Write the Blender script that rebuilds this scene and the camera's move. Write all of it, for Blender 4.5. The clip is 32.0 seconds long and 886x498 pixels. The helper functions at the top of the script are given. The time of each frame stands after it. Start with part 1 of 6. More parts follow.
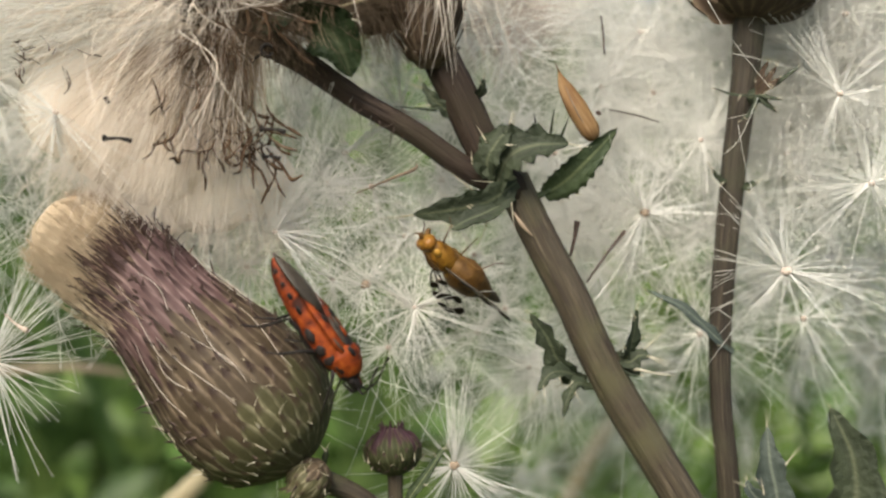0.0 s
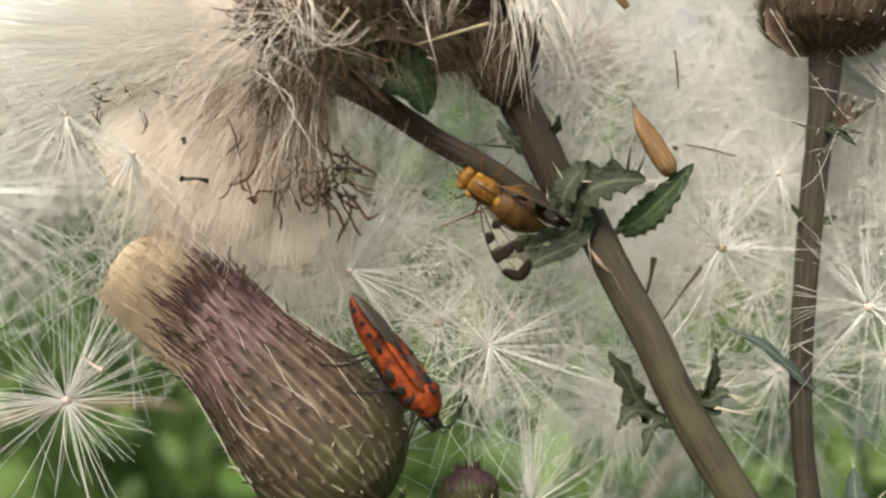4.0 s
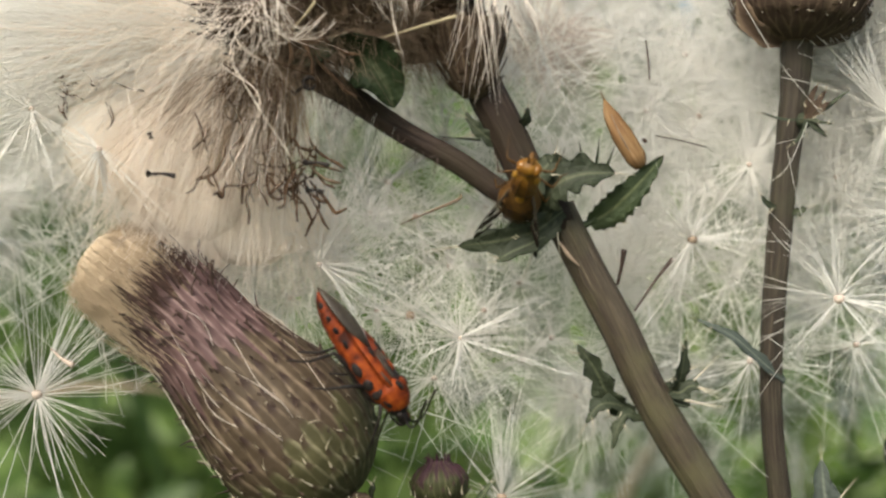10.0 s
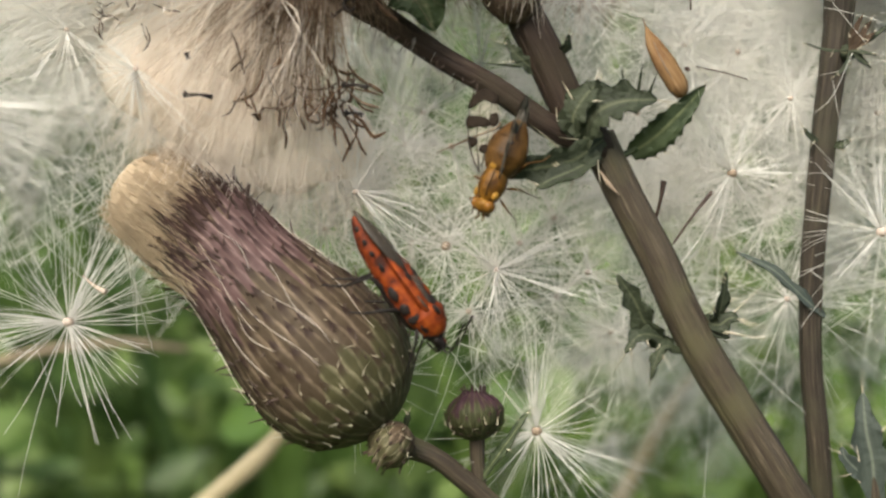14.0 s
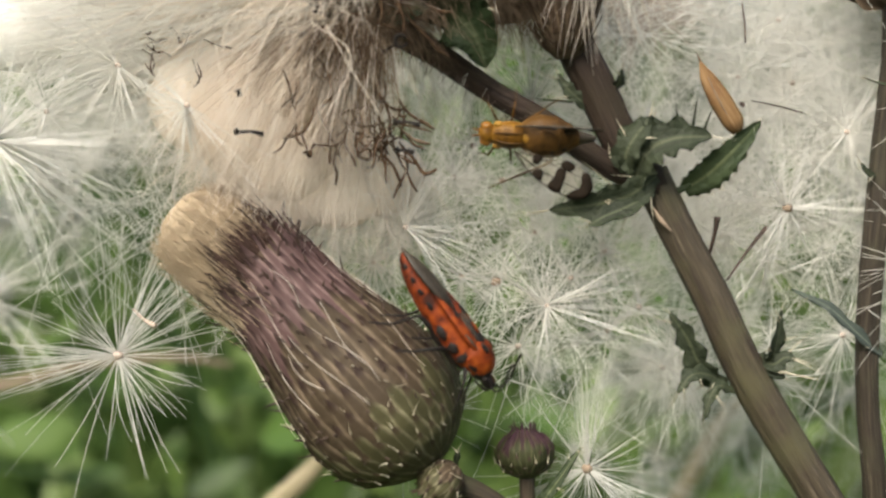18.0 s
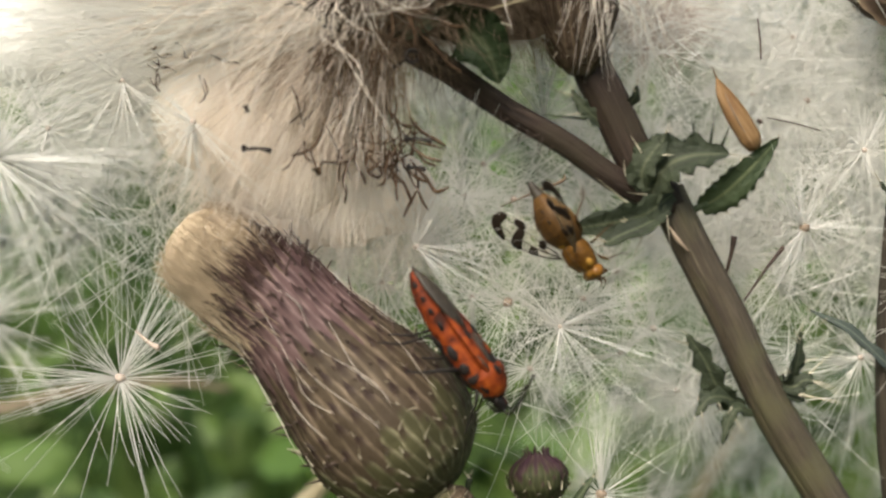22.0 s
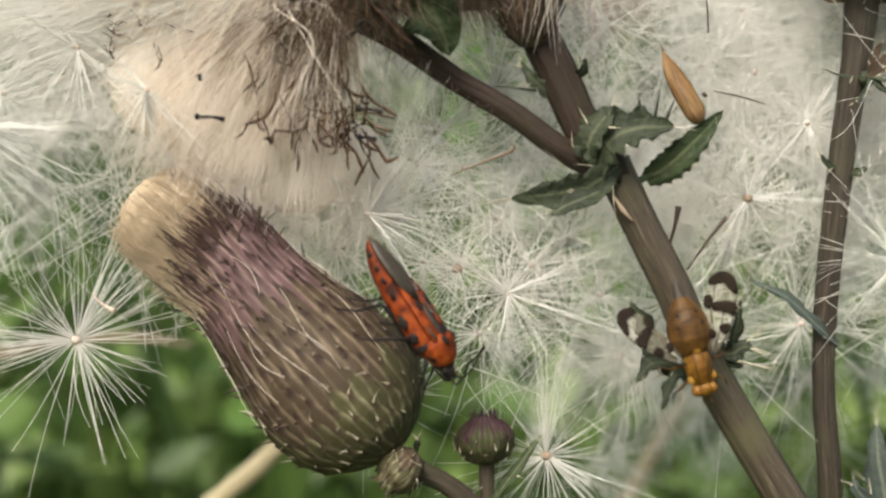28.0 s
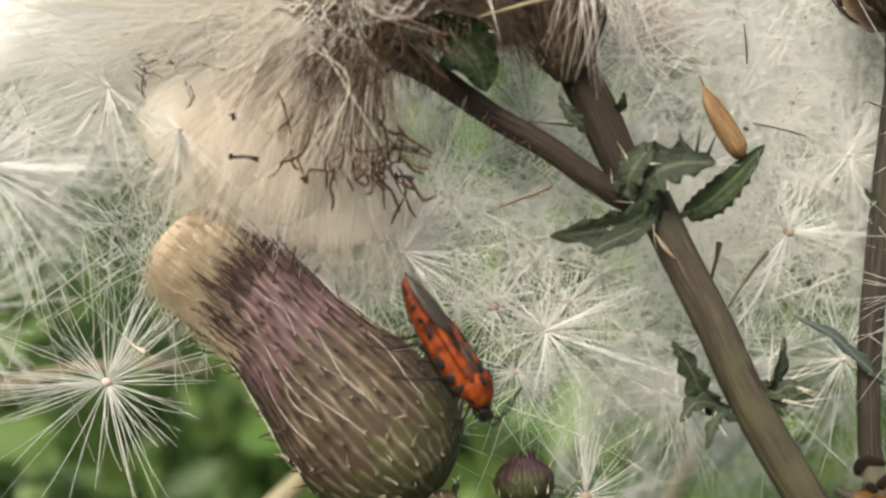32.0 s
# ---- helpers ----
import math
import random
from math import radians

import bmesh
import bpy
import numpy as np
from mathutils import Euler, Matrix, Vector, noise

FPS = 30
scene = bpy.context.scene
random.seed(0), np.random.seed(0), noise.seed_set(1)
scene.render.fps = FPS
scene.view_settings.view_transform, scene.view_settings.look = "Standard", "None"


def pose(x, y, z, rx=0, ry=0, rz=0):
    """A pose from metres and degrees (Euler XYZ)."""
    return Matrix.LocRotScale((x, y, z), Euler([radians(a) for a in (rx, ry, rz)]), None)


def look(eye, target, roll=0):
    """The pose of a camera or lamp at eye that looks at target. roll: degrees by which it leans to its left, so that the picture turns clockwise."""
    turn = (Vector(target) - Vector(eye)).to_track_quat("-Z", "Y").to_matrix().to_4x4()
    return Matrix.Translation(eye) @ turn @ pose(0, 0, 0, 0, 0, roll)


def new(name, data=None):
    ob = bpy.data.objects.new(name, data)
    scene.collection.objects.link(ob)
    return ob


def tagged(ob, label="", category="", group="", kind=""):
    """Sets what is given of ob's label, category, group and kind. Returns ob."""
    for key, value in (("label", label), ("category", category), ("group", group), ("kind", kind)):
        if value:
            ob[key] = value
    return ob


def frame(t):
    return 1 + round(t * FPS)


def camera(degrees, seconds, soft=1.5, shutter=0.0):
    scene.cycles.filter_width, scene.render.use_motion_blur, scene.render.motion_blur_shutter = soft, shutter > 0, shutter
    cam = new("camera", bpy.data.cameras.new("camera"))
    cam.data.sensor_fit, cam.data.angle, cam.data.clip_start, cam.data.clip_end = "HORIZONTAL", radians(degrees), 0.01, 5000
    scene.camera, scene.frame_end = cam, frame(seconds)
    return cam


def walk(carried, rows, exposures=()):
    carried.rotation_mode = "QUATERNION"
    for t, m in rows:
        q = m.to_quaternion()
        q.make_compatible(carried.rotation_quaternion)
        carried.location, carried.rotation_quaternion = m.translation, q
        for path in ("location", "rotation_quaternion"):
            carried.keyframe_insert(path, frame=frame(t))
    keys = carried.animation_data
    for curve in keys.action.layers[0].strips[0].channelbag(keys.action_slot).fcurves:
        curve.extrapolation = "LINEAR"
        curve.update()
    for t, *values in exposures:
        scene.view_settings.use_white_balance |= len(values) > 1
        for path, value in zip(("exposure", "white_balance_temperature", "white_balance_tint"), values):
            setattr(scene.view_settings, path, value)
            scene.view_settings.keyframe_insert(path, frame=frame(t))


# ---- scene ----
# A creeping thistle gone to seed, a red and black bug on a closed head, a fruit fly on the stems.
# Lengths in the tables below are millimetres from the middle of the plant, 0.6 m above the ground.
UP = 0.6

cam = camera(40, 32.0, soft=2.5)
cam.data.dof.use_dof = True
cam.data.dof.focus_distance = 0.082
cam.data.dof.aperture_fstop = 29.0

# seconds, eye x, y, z (mm), yaw, pitch, roll (degrees)
PATH = [
    (0.0, 3.74, -79.70, -0.09, -1.57, 0.50, -0.08),
    (0.5, 2.89, -79.40, 0.15, -0.70, 1.17, -0.04),
    (1.0, 1.80, -79.26, 0.67, -0.66, 1.02, -0.37),
    (1.5, 2.35, -79.70, 0.01, -0.30, 1.37, -0.44),
    (2.0, 2.25, -79.24, 0.30, 0.02, 0.93, -0.58),
    (2.5, 1.75, -79.31, 0.62, -0.34, 0.85, -0.48),
    (4.5, 1.38, -78.99, 0.49, 0.64, 2.08, -0.28),
    (5.0, 0.98, -79.24, 0.91, 0.83, 2.01, -0.05),
    (5.5, 0.14, -79.15, 0.29, 1.15, 2.70, -0.08),
    (6.0, 2.03, -79.05, 0.86, 0.86, 2.20, -0.26),
    (6.5, 2.11, -79.66, 0.31, 0.11, 2.51, -0.60),
    (7.0, 1.89, -79.30, 0.55, 0.46, 2.04, -0.55),
    (7.5, 2.35, -79.12, 0.74, 0.72, 1.97, -0.61),
    (8.0, 3.11, -78.78, 1.68, 0.35, 1.42, -0.67),
    (8.5, 3.39, -79.39, 2.27, -0.35, 1.74, -0.83),
    (9.0, 2.20, -78.46, 2.98, 0.84, 0.07, -1.00),
    (9.5, 3.64, -79.57, 2.41, -0.40, 0.26, -0.75),
    (10.0, 3.24, -78.89, 1.78, 0.18, 0.67, -0.65),
    (10.5, 3.05, -78.65, 2.10, -0.14, 0.29, -0.75),
    (11.0, 1.72, -79.11, 0.69, 0.29, -1.28, -0.18),
    (11.5, 1.90, -79.13, 0.51, 0.17, -0.85, -0.08),
    (12.0, 1.18, -78.48, 1.31, -0.15, -1.30, 0.01),
    (12.5, 0.91, -78.46, 0.42, -0.12, -0.41, 0.03),
    (13.0, 1.36, -78.19, -0.47, -0.15, 0.02, -0.14),
    (13.5, 1.20, -78.09, -1.09, -0.13, -0.09, -0.09),
    (14.0, 0.99, -77.89, -1.99, 0.38, -0.02, -0.05),
    (14.5, 0.46, -77.35, -1.39, 0.83, -0.71, -0.39),
    (16.5, 1.84, -77.70, -0.37, 0.52, -1.26, -0.12),
    (17.0, 1.32, -77.96, -0.31, 1.30, -0.43, -0.00),
    (17.5, 0.51, -77.72, 0.05, 1.93, 0.09, 0.16),
    (18.0, 0.16, -77.28, 0.39, 2.17, -0.01, 0.18),
    (18.5, -0.36, -75.55, 0.17, 2.62, 1.45, -0.08),
    (19.0, 0.82, -73.79, 0.11, 2.42, 1.93, -0.33),
    (19.5, 0.10, -74.40, 0.39, 2.51, 2.29, -0.33),
    (20.0, 0.59, -74.73, 0.17, 2.61, 2.44, -0.26),
    (20.5, -0.35, -74.81, 0.19, 2.22, 2.21, -0.25),
    (21.0, -1.58, -75.26, 0.46, 2.16, 1.44, -0.00),
    (21.5, -2.27, -75.61, 0.40, 2.02, 1.50, 0.26),
    (22.0, -1.10, -75.51, 0.05, 1.83, 1.17, 0.19),
    (22.5, -1.14, -75.90, 0.28, 1.42, -0.04, 0.13),
    (23.0, -1.03, -76.58, 0.30, 1.09, -0.15, 0.31),
    (23.5, -1.13, -76.82, 0.44, 1.29, 0.04, 0.41),
    (24.0, -1.67, -76.93, 0.90, 1.52, -0.11, 0.54),
    (24.5, -2.31, -77.83, 0.79, 1.25, 0.20, 0.64),
    (25.0, -2.75, -78.13, 0.93, 1.06, -0.24, 0.95),
    (25.5, -1.83, -78.22, 1.31, 0.69, -1.07, 0.86),
    (27.5, -0.26, -77.55, 1.42, 0.51, -0.99, 0.73),
    (28.0, 0.33, -77.19, 1.05, 0.49, -1.06, 0.69),
    (28.5, 0.45, -76.77, 1.02, -0.05, -1.97, 0.61),
    (29.0, -0.70, -76.77, 1.01, -0.42, -2.15, 0.76),
    (29.5, -0.79, -76.89, 1.46, -0.54, -2.17, 0.78),
    (30.0, -1.31, -76.73, 1.39, -0.19, -1.55, 0.77),
    (30.5, 0.18, -76.69, 1.69, -0.01, -1.48, 0.69),
    (31.0, -0.39, -76.29, 1.49, 0.20, -1.14, 0.66),
    (31.5, -0.44, -76.07, 1.62, 0.70, -1.06, 0.65),
    (32.0, -1.66, -75.72, 2.78, 0.81, -0.53, 0.24),
]


def carried_pose(x, y, z, yaw, pitch, roll):
    return pose(x / 1000, y / 1000, z / 1000 + UP, 90 + pitch, 0, yaw) @ pose(0, 0, 0, 0, 0, roll)


walk(cam, [(t, carried_pose(*row)) for t, *row in PATH], exposures=[(t, e, 6700, 6) for t, e in ((0, 0.16), (2, 0.15), (5, 0.11), (6, 0.08), (9, 0.09), (13, 0.16), (17, 0.14), (18, 0.12), (20, 0.04), (22, 0.07), (24, 0.10), (25, 0.13), (28, 0.20), (29, 0.23), (32, 0.16))])

# ---- world and light: a bright, hazy sky with a soft high sun behind the camera ----
world = bpy.data.worlds.new("world")
scene.world = world
world.use_nodes = True
wn = world.node_tree.nodes
sky = wn.new("ShaderNodeTexSky")
sky.sky_type = "NISHITA"
sky.sun_disc = False
sky.sun_elevation = radians(44)
sky.sun_rotation = radians(202)
sky.dust_density = 4.0
wn["Background"].inputs["Strength"].default_value = 0.21
world.node_tree.links.new(sky.outputs["Color"], wn["Background"].inputs["Color"])
sun = new("sun", bpy.data.lights.new("sun", "SUN"))
sun.data.energy, sun.data.angle, sun.data.color = 4.0, radians(30), (1.0, 0.945, 0.865)
sun.matrix_world = look((-0.4, -1.0, 1.62), (0, 0, UP))


# ---- materials ----
def rgb(c):
    return (*c, 1.0)


def material(name, build, rough=0.6, bump=0.0, metal=0.0, trans=0.0, spec=0.3):
    """build(nodes, links, out) gives the colour socket and the height socket."""
    m = bpy.data.materials.new(name)
    m.use_nodes = True
    n, l = m.node_tree.nodes, m.node_tree.links
    b = n["Principled BSDF"]
    b.inputs["Roughness"].default_value = rough
    b.inputs["Metallic"].default_value = metal
    b.inputs["Specular IOR Level"].default_value = spec
    colour, height = build(n, l)
    l.new(colour, b.inputs["Base Color"])
    if height is not None and bump:
        p = n.new("ShaderNodeBump")
        p.inputs["Strength"].default_value = bump
        p.inputs["Distance"].default_value = 0.0003
        l.new(height, p.inputs["Height"])
        l.new(p.outputs["Normal"], b.inputs["Normal"])
    if trans:
        t = n.new("ShaderNodeBsdfTranslucent")
        l.new(colour, t.inputs["Color"])
        x = n.new("ShaderNodeMixShader")
        x.inputs["Fac"].default_value = trans
        l.new(b.outputs[0], x.inputs[1])
        l.new(t.outputs[0], x.inputs[2])
        l.new(x.outputs[0], n["Material Output"].inputs["Surface"])
    return m


def noise_node(n, l, scale, source=None, detail=4.0, stretch=None):
    t = n.new("ShaderNodeTexNoise")
    t.inputs["Scale"].default_value = scale
    t.inputs["Detail"].default_value = detail
    if source is None:
        source = n.new("ShaderNodeTexCoord").outputs["Object"]
    if stretch:
        p = n.new("ShaderNodeMapping")
        p.inputs["Scale"].default_value = stretch
        l.new(source, p.inputs["Vector"])
        source = p.outputs["Vector"]
    l.new(source, t.inputs["Vector"])
    return t.outputs["Fac"]


def ramp(n, l, fac, stops):
    r = n.new("ShaderNodeValToRGB")
    e = r.color_ramp.elements
    while len(e) < len(stops):
        e.new(0.5)
    for k, (p, c) in zip(e, stops):
        k.position, k.color = p, rgb(c)
    l.new(fac, r.inputs["Fac"])
    return r.outputs["Color"]


def blend(n, l, fac, a, b, mode="MIX"):
    x = n.new("ShaderNodeMix")
    x.data_type, x.blend_type = "RGBA", mode
    if isinstance(fac, float):
        x.inputs["Factor"].default_value = fac
    else:
        l.new(fac, x.inputs["Factor"])
    for sock, v in ((x.inputs["A"], a), (x.inputs["B"], b)):
        if isinstance(v, tuple):
            sock.default_value = rgb(v)
        else:
            l.new(v, sock)
    return x.outputs["Result"]


def uv_parts(n, l):
    s = n.new("ShaderNodeSeparateXYZ")
    l.new(n.new("ShaderNodeTexCoord").outputs["UV"], s.inputs[0])
    return s.outputs["X"], s.outputs["Y"]


def mottled(stops, scale=600, second=4000, mix=0.4):
    def build(n, l):
        f = noise_node(n, l, scale)
        g = noise_node(n, l, second)
        m = n.new("ShaderNodeMix")
        m.inputs["Factor"].default_value = mix
        l.new(f, m.inputs["A"])
        l.new(g, m.inputs["B"])
        return ramp(n, l, m.outputs["Result"], stops), g
    return build


def streaked(stops, around=14.0, along=0.12, blotch=250, tint=(0.075, 0.068, 0.036), amount=(0.48, 0.68), flank=None):
    """Streaks along a stalk: U runs once round it, V along it in millimetres."""
    def build(n, l):
        c = n.new("ShaderNodeTexCoord").outputs["UV"]
        f = noise_node(n, l, 1.0, c, 5.0, (around, along, 1))
        fine = noise_node(n, l, 1.0, c, 3.0, (around * 4, along * 3, 1))
        m = n.new("ShaderNodeMix")
        m.inputs["Factor"].default_value = 0.4
        l.new(f, m.inputs["A"])
        l.new(fine, m.inputs["B"])
        col = ramp(n, l, m.outputs["Result"], stops)
        big = noise_node(n, l, blotch)
        fac = ramp(n, l, big, [(amount[0], (0, 0, 0)), (amount[1], (1, 1, 1))])
        col = blend(n, l, fac, col, tint)
        if flank:
            u, v = uv_parts(n, l)
            side = ramp(n, l, u, [(flank[0], (0, 0, 0)), (flank[0] + 0.06, (0.8, 0.8, 0.8)), (flank[1] - 0.06, (0.8, 0.8, 0.8)), (flank[1], (0, 0, 0))])
            col = blend(n, l, side, col, blend(n, l, m.outputs["Result"], (0.020, 0.011, 0.010), (0.085, 0.054, 0.047)))
        return col, m.outputs["Result"]
    return build


def bract_colour(mid, edge, tip):
    """U across a bract from 0 to 1, V along it: a darker keel, pale margins, a dark tip."""
    def build(n, l):
        u, v = uv_parts(n, l)
        side = ramp(n, l, u, [(0.0, (1, 1, 1)), (0.29, (0, 0, 0)), (0.69, (0, 0, 0)), (1.0, (1, 1, 1))])
        grain = noise_node(n, l, 1500)
        keel = blend(n, l, grain, tuple(0.6 * k for k in mid), tuple(1.35 * k for k in mid))
        col = blend(n, l, side, keel, edge)
        r = n.new("ShaderNodeObjectInfo").outputs["Random"]
        col = blend(n, l, ramp(n, l, r, [(0.0, (0.0, 0.0, 0.0)), (1.0, (0.3, 0.3, 0.3))]), col, tuple(0.5 * k for k in mid))
        blotch = ramp(n, l, noise_node(n, l, 420), [(0.42, (0.0, 0.0, 0.0)), (0.62, (0.6, 0.6, 0.6))])
        col = blend(n, l, blotch, col, tuple(0.7 * k for k in mid))
        end = ramp(n, l, v, [(0.7, (0, 0, 0)), (0.88, (1, 1, 1))])
        return blend(n, l, end, col, tip), grain
    return build


def leaf_colour(dark, light, rib):
    def build(n, l):
        u, v = uv_parts(n, l)
        a = noise_node(n, l, 300)
        b = noise_node(n, l, 2500)
        col = ramp(n, l, a, [(0.3, dark), (0.7, light)])
        vein = n.new("ShaderNodeTexWave")
        vein.inputs["Scale"].default_value = 2.0
        vein.inputs["Distortion"].default_value = 3.0
        l.new(n.new("ShaderNodeTexCoord").outputs["UV"], vein.inputs["Vector"])
        col = blend(n, l, ramp(n, l, vein.outputs["Fac"], [(0.75, (0, 0, 0)), (1.0, (0.4, 0.4, 0.4))]), col, light)
        mid = ramp(n, l, u, [(0.42, (0, 0, 0)), (0.49, (1, 1, 1)), (0.51, (1, 1, 1)), (0.58, (0, 0, 0))])
        return blend(n, l, mid, col, rib), b
    return build


STEM = material("stem", streaked([(0.33, (0.012, 0.009, 0.006)), (0.46, (0.034, 0.026, 0.018)), (0.57, (0.066, 0.051, 0.035)), (0.68, (0.20, 0.16, 0.115))], 16), 0.6, 0.8)
STEM_MAIN = material("olive_stem", streaked([(0.28, (0.018, 0.012, 0.009)), (0.43, (0.042, 0.032, 0.022)), (0.58, (0.070, 0.056, 0.037)), (0.72, (0.20, 0.165, 0.12))], 32, 0.2, flank=(0.66, 0.92)), 0.55, 0.7)
STEM_DARK = material("dark_stem", streaked([(0.33, (0.009, 0.006, 0.0045)), (0.48, (0.025, 0.016, 0.012)), (0.6, (0.048, 0.033, 0.024)), (0.7, (0.17, 0.13, 0.10))], 24, tint=(0.036, 0.027, 0.017)), 0.6, 0.8, spec=0.2)
STEM_BROWN = material("brown_stem", streaked([(0.30, (0.010, 0.008, 0.006)), (0.45, (0.026, 0.020, 0.014)), (0.58, (0.050, 0.039, 0.027)), (0.72, (0.17, 0.14, 0.10))], 22, 0.18, tint=(0.045, 0.041, 0.024)), 0.6, 0.8)
STALK_PALE = material("dry_stalk", streaked([(0.3, (0.28, 0.23, 0.135)), (0.7, (0.46, 0.40, 0.27))], tint=(0.36, 0.31, 0.19)), 0.7, 0.3)
STALK_TAN = material("tan_stalk", streaked([(0.3, (0.21, 0.155, 0.11)), (0.7, (0.37, 0.29, 0.215))], tint=(0.25, 0.19, 0.14)), 0.7, 0.3)
LEAF = material("thistle_leaf", leaf_colour((0.014, 0.019, 0.011), (0.046, 0.057, 0.032), (0.085, 0.095, 0.056)), 0.6, 0.7, trans=0.1, spec=0.25)
# copy of the thistle leaf with shade put into its colour
LEAF_SHADED = material("shaded_leaf", leaf_colour((0.008, 0.014, 0.006), (0.024, 0.036, 0.015), (0.045, 0.056, 0.028)), 0.6, 0.6, trans=0.05, spec=0.12)
LEAF_GREY = material("grey_leaf", leaf_colour((0.030, 0.040, 0.036), (0.075, 0.092, 0.076), (0.14, 0.16, 0.125)), 0.6, 0.5, trans=0.1)
LEAF_GREEN = material("green_leaf", leaf_colour((0.026, 0.038, 0.018), (0.070, 0.095, 0.046), (0.15, 0.17, 0.085)), 0.5, 0.6, trans=0.2)
SPINE = material("spine", mottled([(0.3, (0.36, 0.32, 0.23)), (0.7, (0.60, 0.55, 0.43))]), 0.5)
DARK_SPINE = material("dark_bristle", mottled([(0.3, (0.03, 0.02, 0.018)), (0.7, (0.10, 0.065, 0.05))]), 0.6)
BRACT_LOW = material("green_bract", bract_colour((0.066, 0.061, 0.029), (0.26, 0.235, 0.15), (0.045, 0.032, 0.020)), 0.6, 0.4, spec=0.15)
BRACT_MID = material("brown_bract", bract_colour((0.064, 0.046, 0.029), (0.235, 0.18, 0.128), (0.026, 0.015, 0.012)), 0.6, 0.4, spec=0.15)
BRACT_HIGH = material("purple_bract", bract_colour((0.104, 0.062, 0.060), (0.29, 0.205, 0.19), (0.034, 0.018, 0.017)), 0.6, 0.4, spec=0.15)
BRACT_DRY = material("dry_bract", bract_colour((0.085, 0.060, 0.040), (0.24, 0.18, 0.125), (0.045, 0.028, 0.020)), 0.75, 0.4, spec=0.15)
BRACT_OLD = material("withered_bract", bract_colour((0.062, 0.042, 0.029), (0.17, 0.125, 0.085), (0.035, 0.022, 0.015)), 0.8, 0.5, spec=0.15)
CORE = material("involucre", mottled([(0.3, (0.045, 0.03, 0.02)), (0.7, (0.11, 0.08, 0.05))]), 0.8, 0.4)
TUFT = material("old_florets", streaked([(0.3, (0.33, 0.25, 0.16)), (0.55, (0.56, 0.45, 0.32)), (0.75, (0.72, 0.61, 0.46))], 20, 0.3, 400, (0.26, 0.18, 0.1), (0.58, 0.85)), 0.75, 0.4, trans=0.2)
TUFT_DARK = material("withered_collar", mottled([(0.3, (0.022, 0.012, 0.009)), (0.7, (0.085, 0.047, 0.036))]), 0.8, 0.4)
FLUFF = material("pappus_hair", mottled([(0.3, (0.88, 0.87, 0.83)), (0.7, (0.95, 0.94, 0.91))], 150, 900), 0.45, trans=0.5)
CREAM = material("cream_pappus", mottled([(0.3, (0.92, 0.84, 0.75)), (0.7, (0.97, 0.92, 0.86))], 250, 1500), 0.55, trans=0.5)
MATTED = material("matted_pappus", mottled([(0.3, (0.90, 0.81, 0.70)), (0.7, (0.95, 0.88, 0.79))], 250, 1500), 0.8, 0.3, trans=0.06)
MATTED_TAN = material("matted_tan_pappus", mottled([(0.3, (0.56, 0.45, 0.33)), (0.7, (0.78, 0.67, 0.53))], 250, 1500), 0.8, 0.3, trans=0.06)
# whiter copy of the matted pappus: the sun's glare is put into the colour
MATTED_SUNLIT = material("matted_sunlit_pappus", mottled([(0.3, (0.965, 0.945, 0.915)), (0.7, (0.99, 0.98, 0.965))], 250, 1500), 0.8, 0.3, trans=0.04)
BROWN = material("withered_floret", mottled([(0.3, (0.022, 0.013, 0.008)), (0.5, (0.062, 0.038, 0.023)), (0.75, (0.15, 0.095, 0.058))]), 0.8, 0.3, spec=0.08)
FUZZ = material("brown_fuzz", mottled([(0.3, (0.075, 0.050, 0.032)), (0.7, (0.26, 0.19, 0.13))], 300, 1500), 0.8, trans=0.15)
ACHENE = material("achene", mottled([(0.3, (0.34, 0.26, 0.21)), (0.7, (0.58, 0.49, 0.42))]), 0.5)
STRAND = material("old_silk", mottled([(0.3, (0.74, 0.66, 0.57)), (0.7, (0.90, 0.84, 0.77))], 250, 1500), 0.5, trans=0.3)
TAN_SILK = material("brown_silk", mottled([(0.3, (0.26, 0.185, 0.12)), (0.7, (0.50, 0.39, 0.285))], 250, 1500), 0.7, trans=0.25)
HUSK = material("husk", streaked([(0.3, (0.095, 0.050, 0.023)), (0.5, (0.20, 0.118, 0.054)), (0.7, (0.32, 0.215, 0.118))], 5, 0.2, 300, (0.10, 0.043, 0.018), (0.48, 0.70)), 0.65, 0.6, trans=0.1, spec=0.12)
BUD = material("bud_bract", bract_colour((0.042, 0.046, 0.020), (0.11, 0.11, 0.055), (0.050, 0.030, 0.026)), 0.6, 0.3, spec=0.15)
BUD_TOP = material("purple_bud_bract", bract_colour((0.050, 0.026, 0.032), (0.11, 0.075, 0.070), (0.055, 0.022, 0.036)), 0.6, 0.3, spec=0.15)


def meadow_colour(n, l):
    r = n.new("ShaderNodeNewGeometry").outputs["Random Per Island"]
    a = noise_node(n, l, 9)
    m = n.new("ShaderNodeMix")
    m.inputs["Factor"].default_value = 0.5
    l.new(r, m.inputs["A"])
    l.new(a, m.inputs["B"])
    col = ramp(n, l, m.outputs["Result"], [(0.3, (0.012, 0.028, 0.008)), (0.45, (0.090, 0.170, 0.030)), (0.6, (0.20, 0.29, 0.075)), (0.75, (0.33, 0.41, 0.16))])
    b = noise_node(n, l, 120)
    return blend(n, l, b, col, (0.09, 0.15, 0.04)), b


